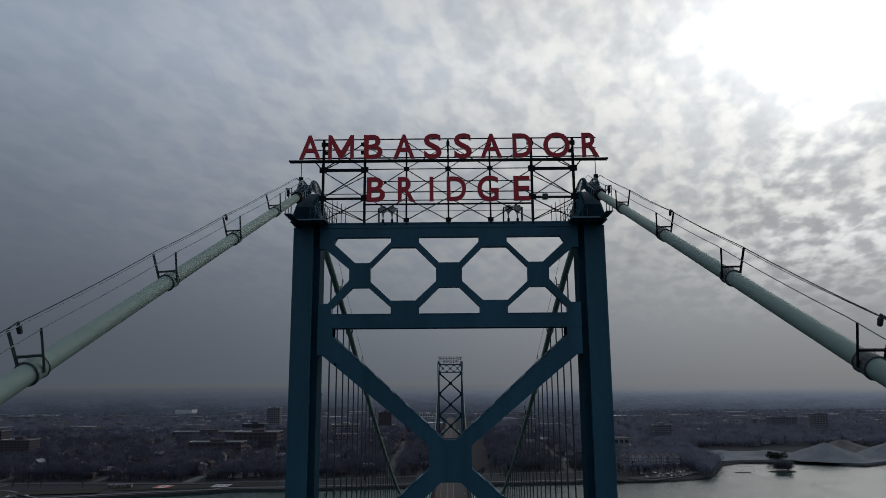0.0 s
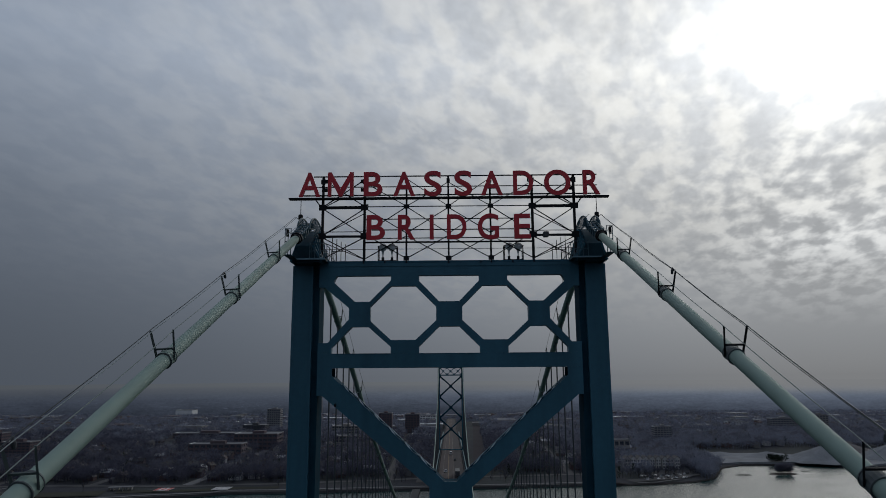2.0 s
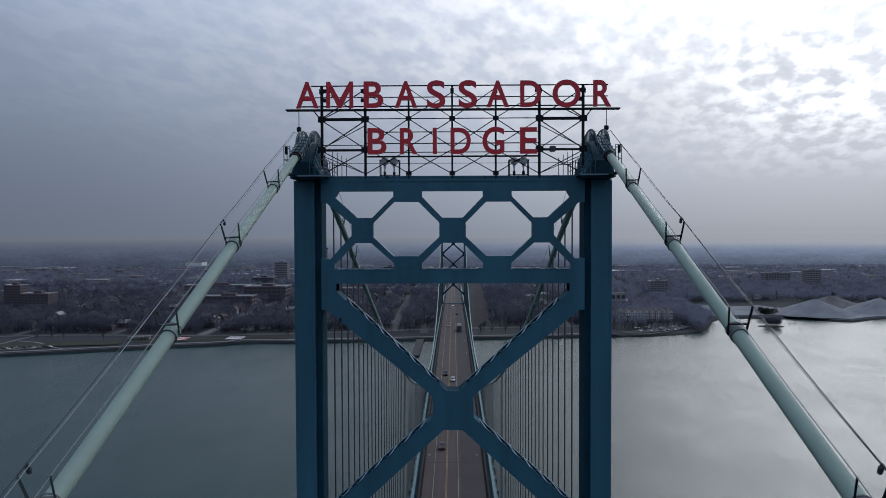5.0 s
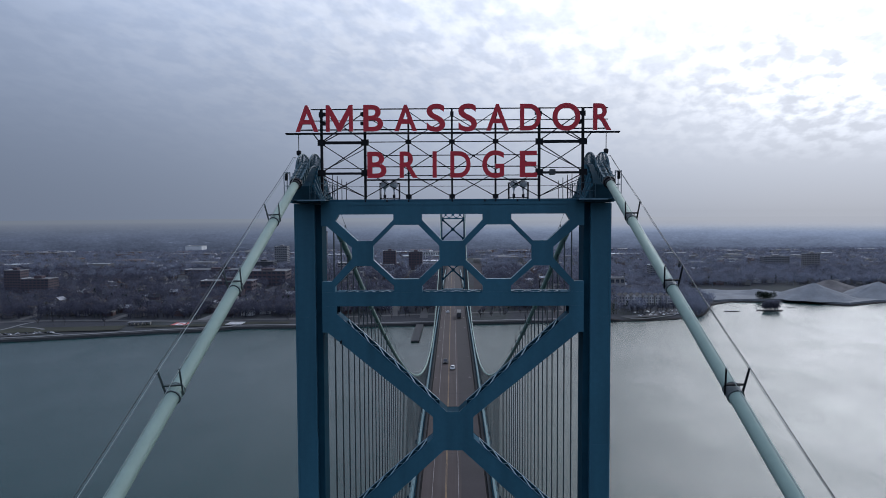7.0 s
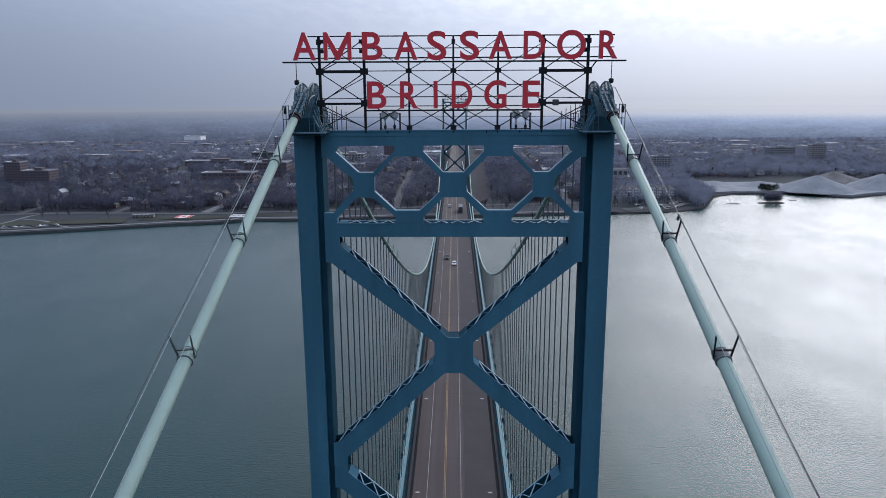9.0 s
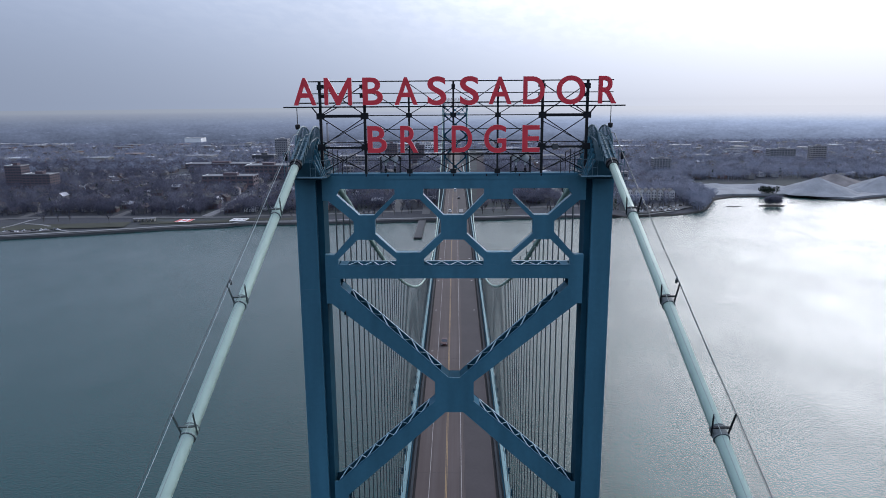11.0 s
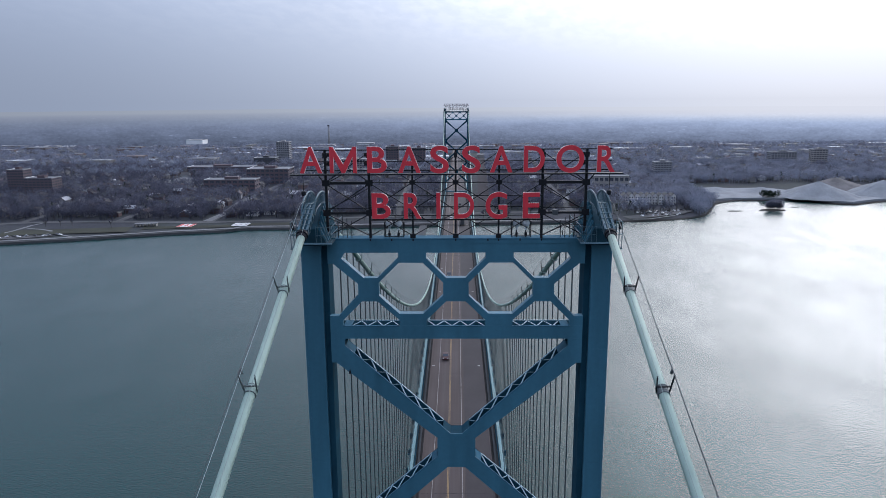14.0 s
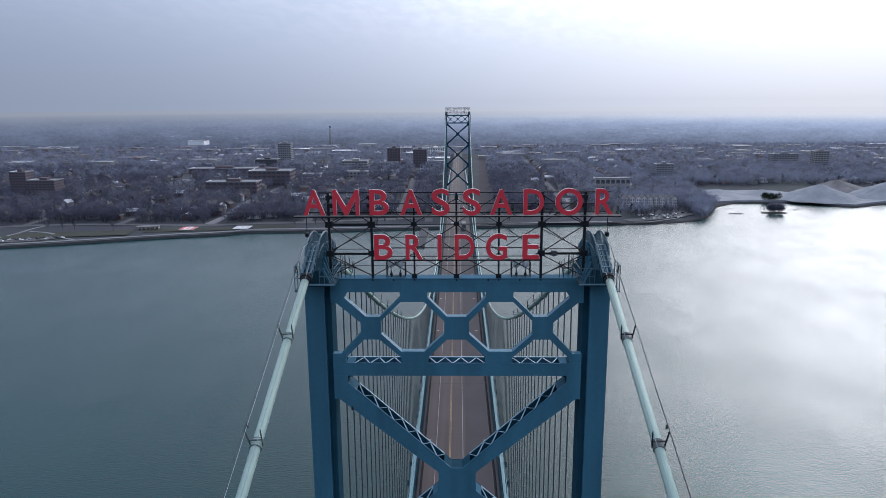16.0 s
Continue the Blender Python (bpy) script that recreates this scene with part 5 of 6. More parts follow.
block("campus_wing", "low white flat-roofed building", -230, -211, 1093, 18, 7.5, WHITE_WALL, 2, 4, category="building")
block("campus_hall", "pinkish brick hall with a pale flat roof", -198, -155, 1128, 34, 16, TAN_WALL, 4, 8, category="building")
block("campus_hall", "white and brick hall with a flat roof", -65, -33, 1451, 30, 15, WHITE_WALL, 4, 6, category="building")
block("apartment_block", "tan masonry apartment block above the trees", 592, 615, 1112, 16, 30, TAN_WALL, 9, 5, category="apartment block")
block("apartment_block", "grey stepped apartment block above the trees", 545, 588, 1160, 20, 22, GREY_WALL, 7, 9, category="apartment block")
block("campus_wing", "low white building among trees", 520, 552, 1290, 20, 9, WHITE_WALL, 2, 6, category="building", pent=False)
block("apartment_block", "grey apartment block among bare trees", 288, 312, 959, 16, 24, GREY_WALL, 8, 6, category="apartment block")
block("riverside_shed", "low white shed by the gravel yard", 505, 527, 1010, 12, 4.4, WHITE_WALL, 0, 0, category="shed", pent=False)

for k in range(15):
    x, y = -235 + 14 * k + rng.uniform(-6, 6), 985 + (k * 137) % 260
    w, d, h = rng.uniform(16, 34), rng.uniform(14, 26), rng.uniform(6, 12)
    if any(a - 3 < x + w and x < b + 3 and c - 3 < y + d and y < e + 3 for a, b, c, e in BUILDINGS):
        continue
    block("campus_wing", ("low pale flat-roofed campus building", "low brick campus wing with a pale flat roof")[k % 2], x, x + w, y, d, h, (WHITE_WALL, TAN_WALL, BROWN_BRICK)[k % 3], 2, 6, category="building", pent=False)

# tall stack far behind the campus
stack = empty("chimney_stack", "tall slender grey factory chimney", "chimney", "", (-322, 1705, 6))
bm = bmesh.new()
tube(bm, [(0, 0, 0), (0, 0, 25), (0, 0, 54)], [3.6, 2.9, 2.3], 14)
smooth(part("shaft", bm, GREY_WALL, stack))
bm = bmesh.new()
tube(bm, [(0, 0, 53), (0, 0, 55.5)], 2.6, 14)
part("rim", bm, DARK_WALL, stack)


def house_parts(w, d, h, rise):
    wall = bmesh.new()
    prism(wall, [(-w / 2, 0), (w / 2, 0), (w / 2, h), (0, h + rise), (-w / 2, h)], "y", 0, d)
    roof = bmesh.new()
    e, t = 0.5, 0.25
    k = rise / (w / 2)
    for s in (-1, 1):
        prism(roof, [(0, h + rise + 0.02), (s * (w / 2 + e), h - k * e + 0.02), (s * (w / 2 + e), h - k * e + t), (0, h + rise + t)], "y", -e, d + e)
    return wall, roof


def make_house(w, d, h, rise):
    ob = empty("house", "small gabled winter-town house among bare trees", "house", "town houses")
    wall, roof = house_parts(w, d, h, rise)
    part("wall", wall, HOUSE_WALL, ob)
    part("roof", roof, HOUSE_ROOF, ob)
    bm = bmesh.new()
    box(bm, w * 0.2, w * 0.2 + 0.8, d * 0.5, d * 0.5 + 0.8, h + rise * 0.3, h + rise + 1.0)
    part("chimney", bm, BROWN_BRICK, ob)
    bm = bmesh.new()
    box(bm, -0.6, 0.6, -0.05, 0.05, -0.8, 0.8)
    win = part("window", bm, WINDOW, ob)
    spots = [(-w * 0.27, 0, 1.9), (w * 0.27, 0, 1.9), (0, 0, h - 0.2)]
    win.matrix_basis = Matrix.Translation(spots[0])
    for p in spots[1:]:
        share("window", win.data, ob, Matrix.Translation(p))
    return ob


TOWNHOUSE_WALL = palette("townhouse_walls", [(0.0, (0.46, 0.45, 0.44)), (0.4, (0.34, 0.32, 0.32)), (0.7, (0.54, 0.52, 0.51))], by="object")


def make_townhouse():
    """One narrow gabled unit of the riverside row."""
    ob = empty("townhouse", "tall narrow pale gabled townhouse in a riverside row", "townhouse", "riverside townhouses")
    wall, roof = house_parts(5.6, 12, 10.5, 2.6)
    part("wall", wall, TOWNHOUSE_WALL, ob)
    part("roof", roof, ROOFS, ob)
    bm = bmesh.new()
    box(bm, -0.7, 0.7, -0.05, 0.05, -0.9, 0.9)
    win = part("window", bm, WINDOW, ob)
    spots = [(dx, 0, z) for z in (1.8, 5.0, 8.2) for dx in (-1.4, 1.4)]
    win.matrix_basis = Matrix.Translation(spots[0])
    for p in spots[1:]:
        share("window", win.data, ob, Matrix.Translation(p))
    bm = bmesh.new()
    box(bm, -2.7, 2.7, -1.3, -0.06, 3.1, 3.3)
    part("balcony", bm, CONCRETE, ob)
    return ob


HOUSE_WALL = palette("near_house_walls", [(0.0, (0.095, 0.065, 0.065)), (0.25, (0.15, 0.14, 0.14)), (0.45, (0.22, 0.22, 0.24)), (0.6, (0.075, 0.055, 0.058)), (0.78, (0.16, 0.155, 0.16)), (0.90, (0.55, 0.55, 0.57))], by="object")
HOUSE_ROOF = palette("near_house_roofs", [(0.0, (0.060, 0.055, 0.055)), (0.3, (0.085, 0.075, 0.07)), (0.55, (0.045, 0.045, 0.05)), (0.70, (0.11, 0.105, 0.10)), (0.84, (0.10, 0.078, 0.075)), (0.92, (0.36, 0.36, 0.38))], by="object")


row_house = make_townhouse()
for k in range(9):
    at = Matrix.Translation((190.0 + 6.7 * k, 725 + 1.2 * (k % 2), land_z(190.0 + 6.7 * k, 725) - 0.3))
    if k:
        copy_thing(row_house, at)
    else:
        row_house.matrix_basis = at
BUILDINGS.append((184, 250, 700, 742))

CLEARINGS = [(-428, -388, 880, 1012), (-255, -190, 800, 850), (80, 165, 755, 790), (-640, -590, 980, 1040), (380, 470, 1060, 1110), (-130, -80, 905, 960)]
for a, b, c, e in CLEARINGS:
    strip("car_park", [(a + 3, (c + e) / 2), (b - 3, (c + e) / 2)], (e - c) - 6, PATHWAY, 0.3, "open pale paved car park in the town", "car park")


def free_spot(x, y, r=0.0):
    d = y - shoreline(x)
    if x < 165 and y < road_y(x) + 9 + r:
        return False
    if 615 < y < 872 and abs(x - float(np.interp(y, (627, 666, 747, 805, 858), (-250, -246, -251, -248, -233)))) < 7 + r:
        return False
    if x >= 165 and d < 25 + r:
        return False
    if -20 < x < 38 + 0.028 * (y - 650) and y < 1480:
        return False
    if 300 < x < 700 and y < 930:
        return False
    if any(a < x < b and c < y < e for a, b, c, e in CLEARINGS):
        return False
    # streets stay open
    k = round((x - 30) / 92)
    if abs(x - 30 - 92 * k - 12 * math.sin(k) * min(1.0, max(0.0, (y - 680) / 620))) < 5.0 + r and y < 1350:
        return False
    return not any(a - r < x < b + r and c - r < y < e + r for a, b, c, e in BUILDINGS)


def in_view(x, y):
    return abs(x) < 0.70 * (y + 60) + 60


lots = []
for k in range(-14, 15):
    sx = 30 + 92 * k
    if abs(sx) < 60:
        continue
    y = 640.0
    while y < 1690:
        gap = 15.5 if y < 1150 else 24.0 if y < 1700 else 38.0
        for s in (-1, 1):
            for off in (17, 38):
                x = sx + s * off + rng.uniform(-2, 2)
                yy = y + rng.uniform(-3, 3)
                if rng.random() < 0.80 and in_view(x, yy) and free_spot(x, yy, 3) and (x > 165 or yy > road_y(x) + 26) and not (x > 150 and yy < 770):
                    lots.append((x, yy, s))
        y += gap
lots.sort(key=lambda p: p[1] - 0.15 * abs(p[0]))
kinds = [make_house(8.5, 11, 5.2, 2.8), make_house(10, 9, 4.0, 2.6), make_house(7.5, 12, 6.0, 3.0)]
placed = 0
rest = []
for x, y, s in lots:
    m = Matrix.Translation((x, y, land_z(x, y) - 0.2)) @ Matrix.Rotation(rng.choice((0, math.pi / 2, math.pi, -math.pi / 2)) + rng.uniform(-0.15, 0.15), 4, "Z")
    if placed < 3:
        kinds[placed].matrix_basis = m
    elif placed < 280:
        copy_thing(kinds[placed % 3], m)
    else:
        rest.append(m)
    placed += 1


def joined(name, mats, verts, faces, idx, label, category):
    me = bpy.data.meshes.new(name)
    me.from_pydata(verts, [], faces)
    for m in mats:
        me.materials.append(m)
    me.polygons.foreach_set("material_index", idx)
    me.update()
    return tagged(new(name, me), label, category, kind="stuff")


verts, faces, idx = [], [], []
for m in rest:
    w, d, h, r = rng.uniform(7.5, 11), rng.uniform(8, 13), rng.uniform(3.5, 6), rng.uniform(2.0, 3.2)
    b = len(verts)
    pts = [(-w / 2, 0, 0), (w / 2, 0, 0), (w / 2, 0, h), (0, 0, h + r), (-w / 2, 0, h), (-w / 2, d, 0), (w / 2, d, 0), (w / 2, d, h), (0, d, h + r), (-w / 2, d, h)]
    verts += [tuple(m @ Vector(p)) for p in pts]
    for f in ((0, 1, 2, 3, 4), (9, 8, 7, 6, 5), (1, 6, 7, 2), (5, 0, 4, 9)):
        faces.append([b + i for i in f])
        idx.append(0)
    e = 0.5
    k = r / (w / 2) * e
    b = len(verts)
    pts = [(-w / 2 - e, -e, h - k + 0.1), (0, -e, h + r + 0.1), (w / 2 + e, -e, h - k + 0.1), (-w / 2 - e, d + e, h - k + 0.1), (0, d + e, h + r + 0.1), (w / 2 + e, d + e, h - k + 0.1)]
    verts += [tuple(m @ Vector(p)) for p in pts]
    for f in ((0, 1, 4, 3), (1, 2, 5, 4)):
        faces.append([b + i for i in f])
        idx.append(1)
joined("far_houses", [WALLS, ROOFS], verts, faces, idx, "many small gabled houses of a winter town", "houses")

# large low sheds and halls scattered through the far town
verts, faces, idx = [], [], []
for k in range(190):
    y = rng.uniform(1200, 1690)
    x = rng.uniform(-0.7, 0.7) * (y + 60)
    if not free_spot(x, y, 20):
        continue
    w, d, h = rng.uniform(14, 55), rng.uniform(14, 40), rng.uniform(4.5, 11)
    b = len(verts)
    z = 6.5
    verts += [(x + sx * w / 2, y + (d if sy > 0 else 0), zz) for zz in (z, z + h) for sx, sy in ((-1, -1), (1, -1), (1, 1), (-1, 1))]
    for f in ((0, 1, 5, 4), (1, 2, 6, 5), (2, 3, 7, 6), (3, 0, 4, 7)):
        faces.append([b + i for i in f])
        idx.append(0)
    b = len(verts)
    verts += [(x + sx * (w / 2 + 0.3), y + (d + 0.3 if sy > 0 else -0.3), z + h + 0.3) for sx, sy in ((-1, -1), (1, -1), (1, 1), (-1, 1))]
    faces.append([b, b + 1, b + 2, b + 3])
    idx.append(1)
joined("far_sheds", [WALLS, FLAT_ROOFS], verts, faces, idx, "scattered flat-roofed halls and sheds in the far town", "buildings")


# ---------------------------------------------------------------- trees
def branch(bm, p, d, length, r, level, rg, twigs):
    q = p + d * length
    tube(bm if level < 2 else twigs, [p, p.lerp(q, 0.5) + Vector((rg.uniform(-1, 1), rg.uniform(-1, 1), 0)) * length * 0.05, q], [r, r * 0.8, r * 0.5], 5 if level < 2 else 3, caps=False)
    if level == 3:
        return
    n = (7, 5, 4)[level]
    for k in range(n):
        f = rg.uniform(0.35, 1.0)
        a = rg.uniform(0, 2 * math.pi)
        out = Vector((math.cos(a), math.sin(a), rg.uniform(0.3, 1.1))).normalized()
        nd = (d * 0.55 + out * 0.75).normalized()
        branch(bm, p.lerp(q, f), nd, length * rg.uniform(0.45, 0.62), max(r * 0.5, 0.035), level + 1, rg, twigs)


def make_tree(seed, height):
    rg = random.Random(seed)
    ob = empty("bare_tree", "leafless grey-brown winter tree", "tree", "bare trees")
    bm, tw = bmesh.new(), bmesh.new()
    branch(bm, Vector((0, 0, -0.3)), Vector((0, 0, 1)), height * 0.55, height * 0.022, 0, rg, tw)
    part("trunk", bm, BARK, ob)
    part("crown", tw, TWIG, ob, "airy crown of bare twigs")
    return ob


tree_kinds = [make_tree(40 + k, h) for k, h in enumerate((11, 13, 9, 14, 10))]
spots = []
while len(spots) < 330:
    x = rng.uniform(-620, 265)
    park = rng.random() < 0.13 and x < 150
    y = rng.uniform(shoreline(x) + 11, road_y(x) - 7) if park else (road_y(x) if x < 165 else shoreline(x)) + rng.uniform(9, 85)
    if abs(x) < 25 or not in_view(x, y) or (park and (-330 < x < -190 or (x < -350 and y < 580))) or (not park and not free_spot(x, y, 1)):
        continue
    spots.append((x, y))
for k, (x, y) in enumerate(spots):
    s = rng.uniform(0.75, 1.15)
    m = Matrix.Translation((x, y, land_z(x, y))) @ Matrix.Rotation(rng.uniform(0, 6.28), 4, "Z")
    if k < 5:
        tree_kinds[k].matrix_basis = m
    else:
        copy_thing(tree_kinds[k % 5], m)

# the woods of the town: one sheet of trunks and twig sprays
nrng = np.random.default_rng(5)


def wood(count, accept, pick, size, sprays, spray, name, mat, label, conical=False, thick=1.0):
    P = []
    while len(P) < count:
        x, y = pick()
        if accept(x, y):
            P.append((x, y, land_z(x, y)))
    P = np.array(P)
    H = nrng.uniform(*size, len(P))
    n = len(P)
    k = sprays
    # sprays of twigs inside an egg-shaped crown
    u = nrng.normal(size=(n, k, 3))
    u /= np.linalg.norm(u, axis=2, keepdims=True)
    rad = nrng.uniform(0.35, 1.0, (n, k, 1)) ** 0.6
    c = u * rad
    if conical:
        t = nrng.uniform(0.05, 1, (n, k))
        wide = (1 - t) * 0.24
        centre = np.stack([c[:, :, 0] * wide * H[:, None], c[:, :, 1] * wide * H[:, None], t * H[:, None]], 2)
    else:
        centre = c * np.stack([H * 0.36, H * 0.36, H * 0.34], 1)[:, None, :]
        centre[:, :, 2] += (H * 0.62)[:, None]
    centre = centre + P[:, None, :]
    # each spray is a slender upward and outward wedge
    way = c * (1, 1, 0.7) + nrng.normal(size=(n, k, 3)) * 0.35 + (0, 0, 0.45)
    way /= np.linalg.norm(way, axis=2, keepdims=True)
    across = np.cross(way, nrng.normal(size=(n, k, 3)))
    across /= np.linalg.norm(across, axis=2, keepdims=True)
    s = (H * spray)[:, None, None]
    v = np.stack([centre - across * s * 0.16 * thick, centre + across * s * 0.16 * thick, centre + way * s * 2.6], 2).reshape(-1, 3)
    f = np.arange(len(v)).reshape(-1, 3)
    # trunks
    tri = np.array([(0.02, 0.0), (-0.01, 0.017), (-0.01, -0.017)])
    tv = []
    for top, w in ((-0.02, 1.0), (0.6, 0.45)):
        tv.append(np.stack([P[:, None, 0] + tri[None, :, 0] * H[:, None] * w, P[:, None, 1] + tri[None, :, 1] * H[:, None] * w, np.repeat((P[:, 2] + top * H)[:, None], 3, 1)], 2))
    tv = np.concatenate(tv, 1).reshape(-1, 3)
    base = len(v) + np.arange(n) * 6
    quads = [np.stack([base + i, base + (i + 1) % 3, base + 3 + (i + 1) % 3, base + 3 + i], 1) for i in range(3)]
    faces = f.tolist() + np.concatenate(quads).tolist()
    me = bpy.data.meshes.new(name)
    me.from_pydata(np.concatenate([v, tv]).tolist(), [], faces)
    me.materials.append(mat)
    me.update()
    return tagged(new(name, me), label, "woods", kind="stuff")


def pick_near():
    y = nrng.uniform(640, 1150)
    return nrng.uniform(-0.7, 0.7) * (y + 60), y


def pick_far():
    y = 1000 + 690 * nrng.uniform()
    return nrng.uniform(-0.7, 0.7) * (y + 60), y


in_town = lambda x, y: free_spot(x, y, 1.5) and (y - shoreline(x) > 150 or nrng.uniform() < 0.75)
wood(3300, in_town, pick_near, (8, 15), 120, 0.070, "town_trees", TWIG, "dense bare winter trees between the houses")
wood(2350, lambda x, y: x < 150 and in_town(x, y), pick_near, (7, 16), 120, 0.070, "brown_town_trees", TWIG_DARK, "dense dark brown leafless trees between the houses")
# trees on the sunward side get the paler twigs, as painted haze
wood(950, lambda x, y: x >= 150 and in_town(x, y), pick_near, (7, 16), 120, 0.070, "silver_town_trees", TWIG_HAZED, "leafless trees between the houses, paled by painted haze")
wood(900, lambda x, y: abs(x) > 60 and free_spot(x, y, 0.5), lambda: (lambda x: (x, road_y(x) + nrng.uniform(10, 60)))(nrng.uniform(-640, 150)), (8, 14), 76, 0.08, "river_road_trees", TWIG_DARK, "row of dark leafless trees behind the river road")
# paler twigs paint the haze over the far trees
wood(8600, lambda x, y: free_spot(x, y, 2), pick_far, (7, 14), 52, 0.10, "far_woods", TWIG_HAZED, "bare winter woods stretching away behind the town", thick=1.5)
wood(1900, lambda x, y: free_spot(x, y, 2), pick_far, (7, 13), 52, 0.10, "grey_far_woods", TWIG, "grey bare woods among paler ones", thick=1.5)
wood(420, lambda x, y: free_spot(x, y, 1.5), pick_near, (6, 12), 70, 0.06, "evergreens", EVERGREEN, "scattered dark evergreen trees in the town", True, 3.0)
# the point and the yard trees have haze painted in too
wood(430, lambda x, y: y - shoreline(x) > 3 and not (x < 252 and y < 742), lambda: (nrng.uniform(205, 305), shoreline(240) + nrng.uniform(-15, 150)), (8, 14), 70, 0.085, "point_thicket", TWIG_HAZED, "thicket of bare trees on the wooded point")
wood(1100, lambda x, y: y - shoreline(x) > 70 and (y > 917 or x < 310), lambda: (nrng.uniform(272, 760), nrng.uniform(850, 985)), (8, 14), 60, 0.09, "yard_trees", TWIG_HAZED, "line of bare trees behind the gravel yard")

# a few taller trees in front of the townhouses
for k in range(7):
    x = 178 + k * 9.5
    y = shoreline(x) + 30 + rng.uniform(-3, 3)
    copy_thing(tree_kinds[(1, 3)[k % 2]], Matrix.Translation((x, y, land_z(x, y))) @ Matrix.Rotation(k * 1.3, 4, "Z"))


# ---------------------------------------------------------------- gravel yard, islet, park things
def heap(x, y, rx, ry, h, label, seed):
    rg = np.random.default_rng(seed)
    bm = bmesh.new()
    n, m = 72, 11
    rows = []
    for i in range(m):
        f = i / (m - 1)
        row = []
        for j in range(n):
            a = 2 * math.pi * j / n
            k = 1 + 0.12 * noise.noise(Vector((math.cos(a) * 2 + seed, math.sin(a) * 2, f * 2))) + 0.05 * noise.noise(Vector((math.cos(a) * 9 + seed, math.sin(a) * 9, f)))
            row.append(bm.verts.new((x + rx * (1 - f) * k * math.cos(a), y + ry * (1 - f) * k * math.sin(a), 3.0 + h * f ** 1.05 + 0.4 * noise.noise(Vector((a * 3, f * 6, seed))))))
        rows.append(row)
    for a, b in zip(rows, rows[1:]):
        for j in range(n):
            bm.faces.new((a[j], a[(j + 1) % n], b[(j + 1) % n], b[j]))
    bm.faces.new(rows[-1])
    return tagged(smooth(part("gravel_heap", bm, GRAVEL_BROWN if "brown" in label else GRAVEL, None)), label, "gravel heap", "gravel heaps")


heap(441, 797, 50, 42, 18.5, "large grey cone of loose gravel by the river", 3)
heap(530, 815, 46, 38, 18, "grey gravel cone beside a larger heap", 5)
heap(496, 862, 52, 32, 16, "brown-grey gravel ridge behind other heaps", 8)
heap(392, 842, 34, 22, 6, "low pale spread of gravel", 9)
heap(340, 862, 30, 20, 4, "low pale spread of gravel", 12)
bm = bmesh.new()
pts = [(312, 775), (334, 784), (370, 782), (403, 785), (421, 778), (437, 757), (457, 747), (489, 765), (506, 773), (700, 747), (700, 915), (316, 905)]
fs = bm.faces.new([bm.verts.new((x, y, 3.3)) for x, y in pts])
ext = bmesh.ops.extrude_face_region(bm, geom=[fs])
for g in ext["geom"]:
    if isinstance(g, bmesh.types.BMVert):
        g.co.z = 0.6
bmesh.ops.recalc_face_normals(bm, faces=bm.faces[:])
tagged(part("gravel_yard", bm, GRAVEL, None), "flat pale gravel yard beside the inlet", "yard", kind="structure")


def rock_bank(x, y, rx, ry, h, label, name="islet"):
    bm = bmesh.new()
    bmesh.ops.create_icosphere(bm, subdivisions=3, radius=1)
    for v in bm.verts:
        k = 1 + 0.25 * noise.noise(v.co * 2.3 + Vector((x, y, 0)))
        v.co = Vector((x + v.co.x * rx * k, y + v.co.y * ry * k, v.co.z * h * k))
    return tagged(smooth(part(name, bm, BARK, None)), label, "islet")


rock_bank(348, 708, 15, 5, 1.3, "small brown islet with bare bushes")
rock_bank(304, 703, 9, 2.0, 0.7, "low brown shoal just above the water", "shoal")
rock_bank(381, 729, 5, 1.5, 0.6, "low brown shoal just above the water", "shoal")
wood(46, lambda x, y: True, lambda: (nrng.uniform(341, 357), nrng.uniform(705, 711)), (6, 11.5), 110, 0.07, "islet_bushes", TWIG, "bare bushes crowded on the islet", thick=2.0)

wood(16, lambda x, y: True, lambda: (nrng.uniform(368, 388), nrng.uniform(783, 790)), (6, 11.5), 150, 0.07, "shore_evergreens", EVERGREEN, "dark clump of trees at the edge of the gravel yard", thick=2.0)

# painted red and white panels laid on the lawn, and a small pale pavilion
bm = bmesh.new()
box(bm, -7.2, 7.2, -7.5, 7.5, 0, 0.25)
sign_bed = tagged(part("flag_bed", bm, surface("faded_white_panel", (0.60, 0.58, 0.57), 0.8), None), "white and red ground panel on the riverside lawn", "ground panel")
sign_bed.location = (-262, 605, land_z(-262, 605) + 0.3)
for a, b, c, d in ((-7.2, -3.7, -7.5, 7.5), (3.7, 7.2, -7.5, 7.5), (-2.0, 2.0, -2.6, 3.2), (-0.8, 0.8, -4.6, 4.8)):
    bm = bmesh.new()
    box(bm, a, b, c, d, 0.252, 0.27 + 0.01 * (a > -2))
    part("red_field", bm, surface("faded_red_panel", (0.45, 0.10, 0.09), 0.8), sign_bed, "faded red field")
bm = bmesh.new()
box(bm, -7.5, 7.5, -8, 8, 0, 0.5, 0.05)
terrace = tagged(part("lawn_terrace", bm, surface("pale_terrace_slab", (0.42, 0.41, 0.41), 0.8, 0.0, 0.8, 0.15, 0.1, 0.2), None), "pale rectangular slab on the riverside lawn", "terrace")
terrace.location = (-211, 611, land_z(-211, 611) + 0.1)
for k in range(3):
    piece("plaque", terrace, BROWN_BRICK, lambda b: box(b, -6 + 5 * k, -3.4 + 5 * k, -1.2, 1.2, 0.501, 0.53))
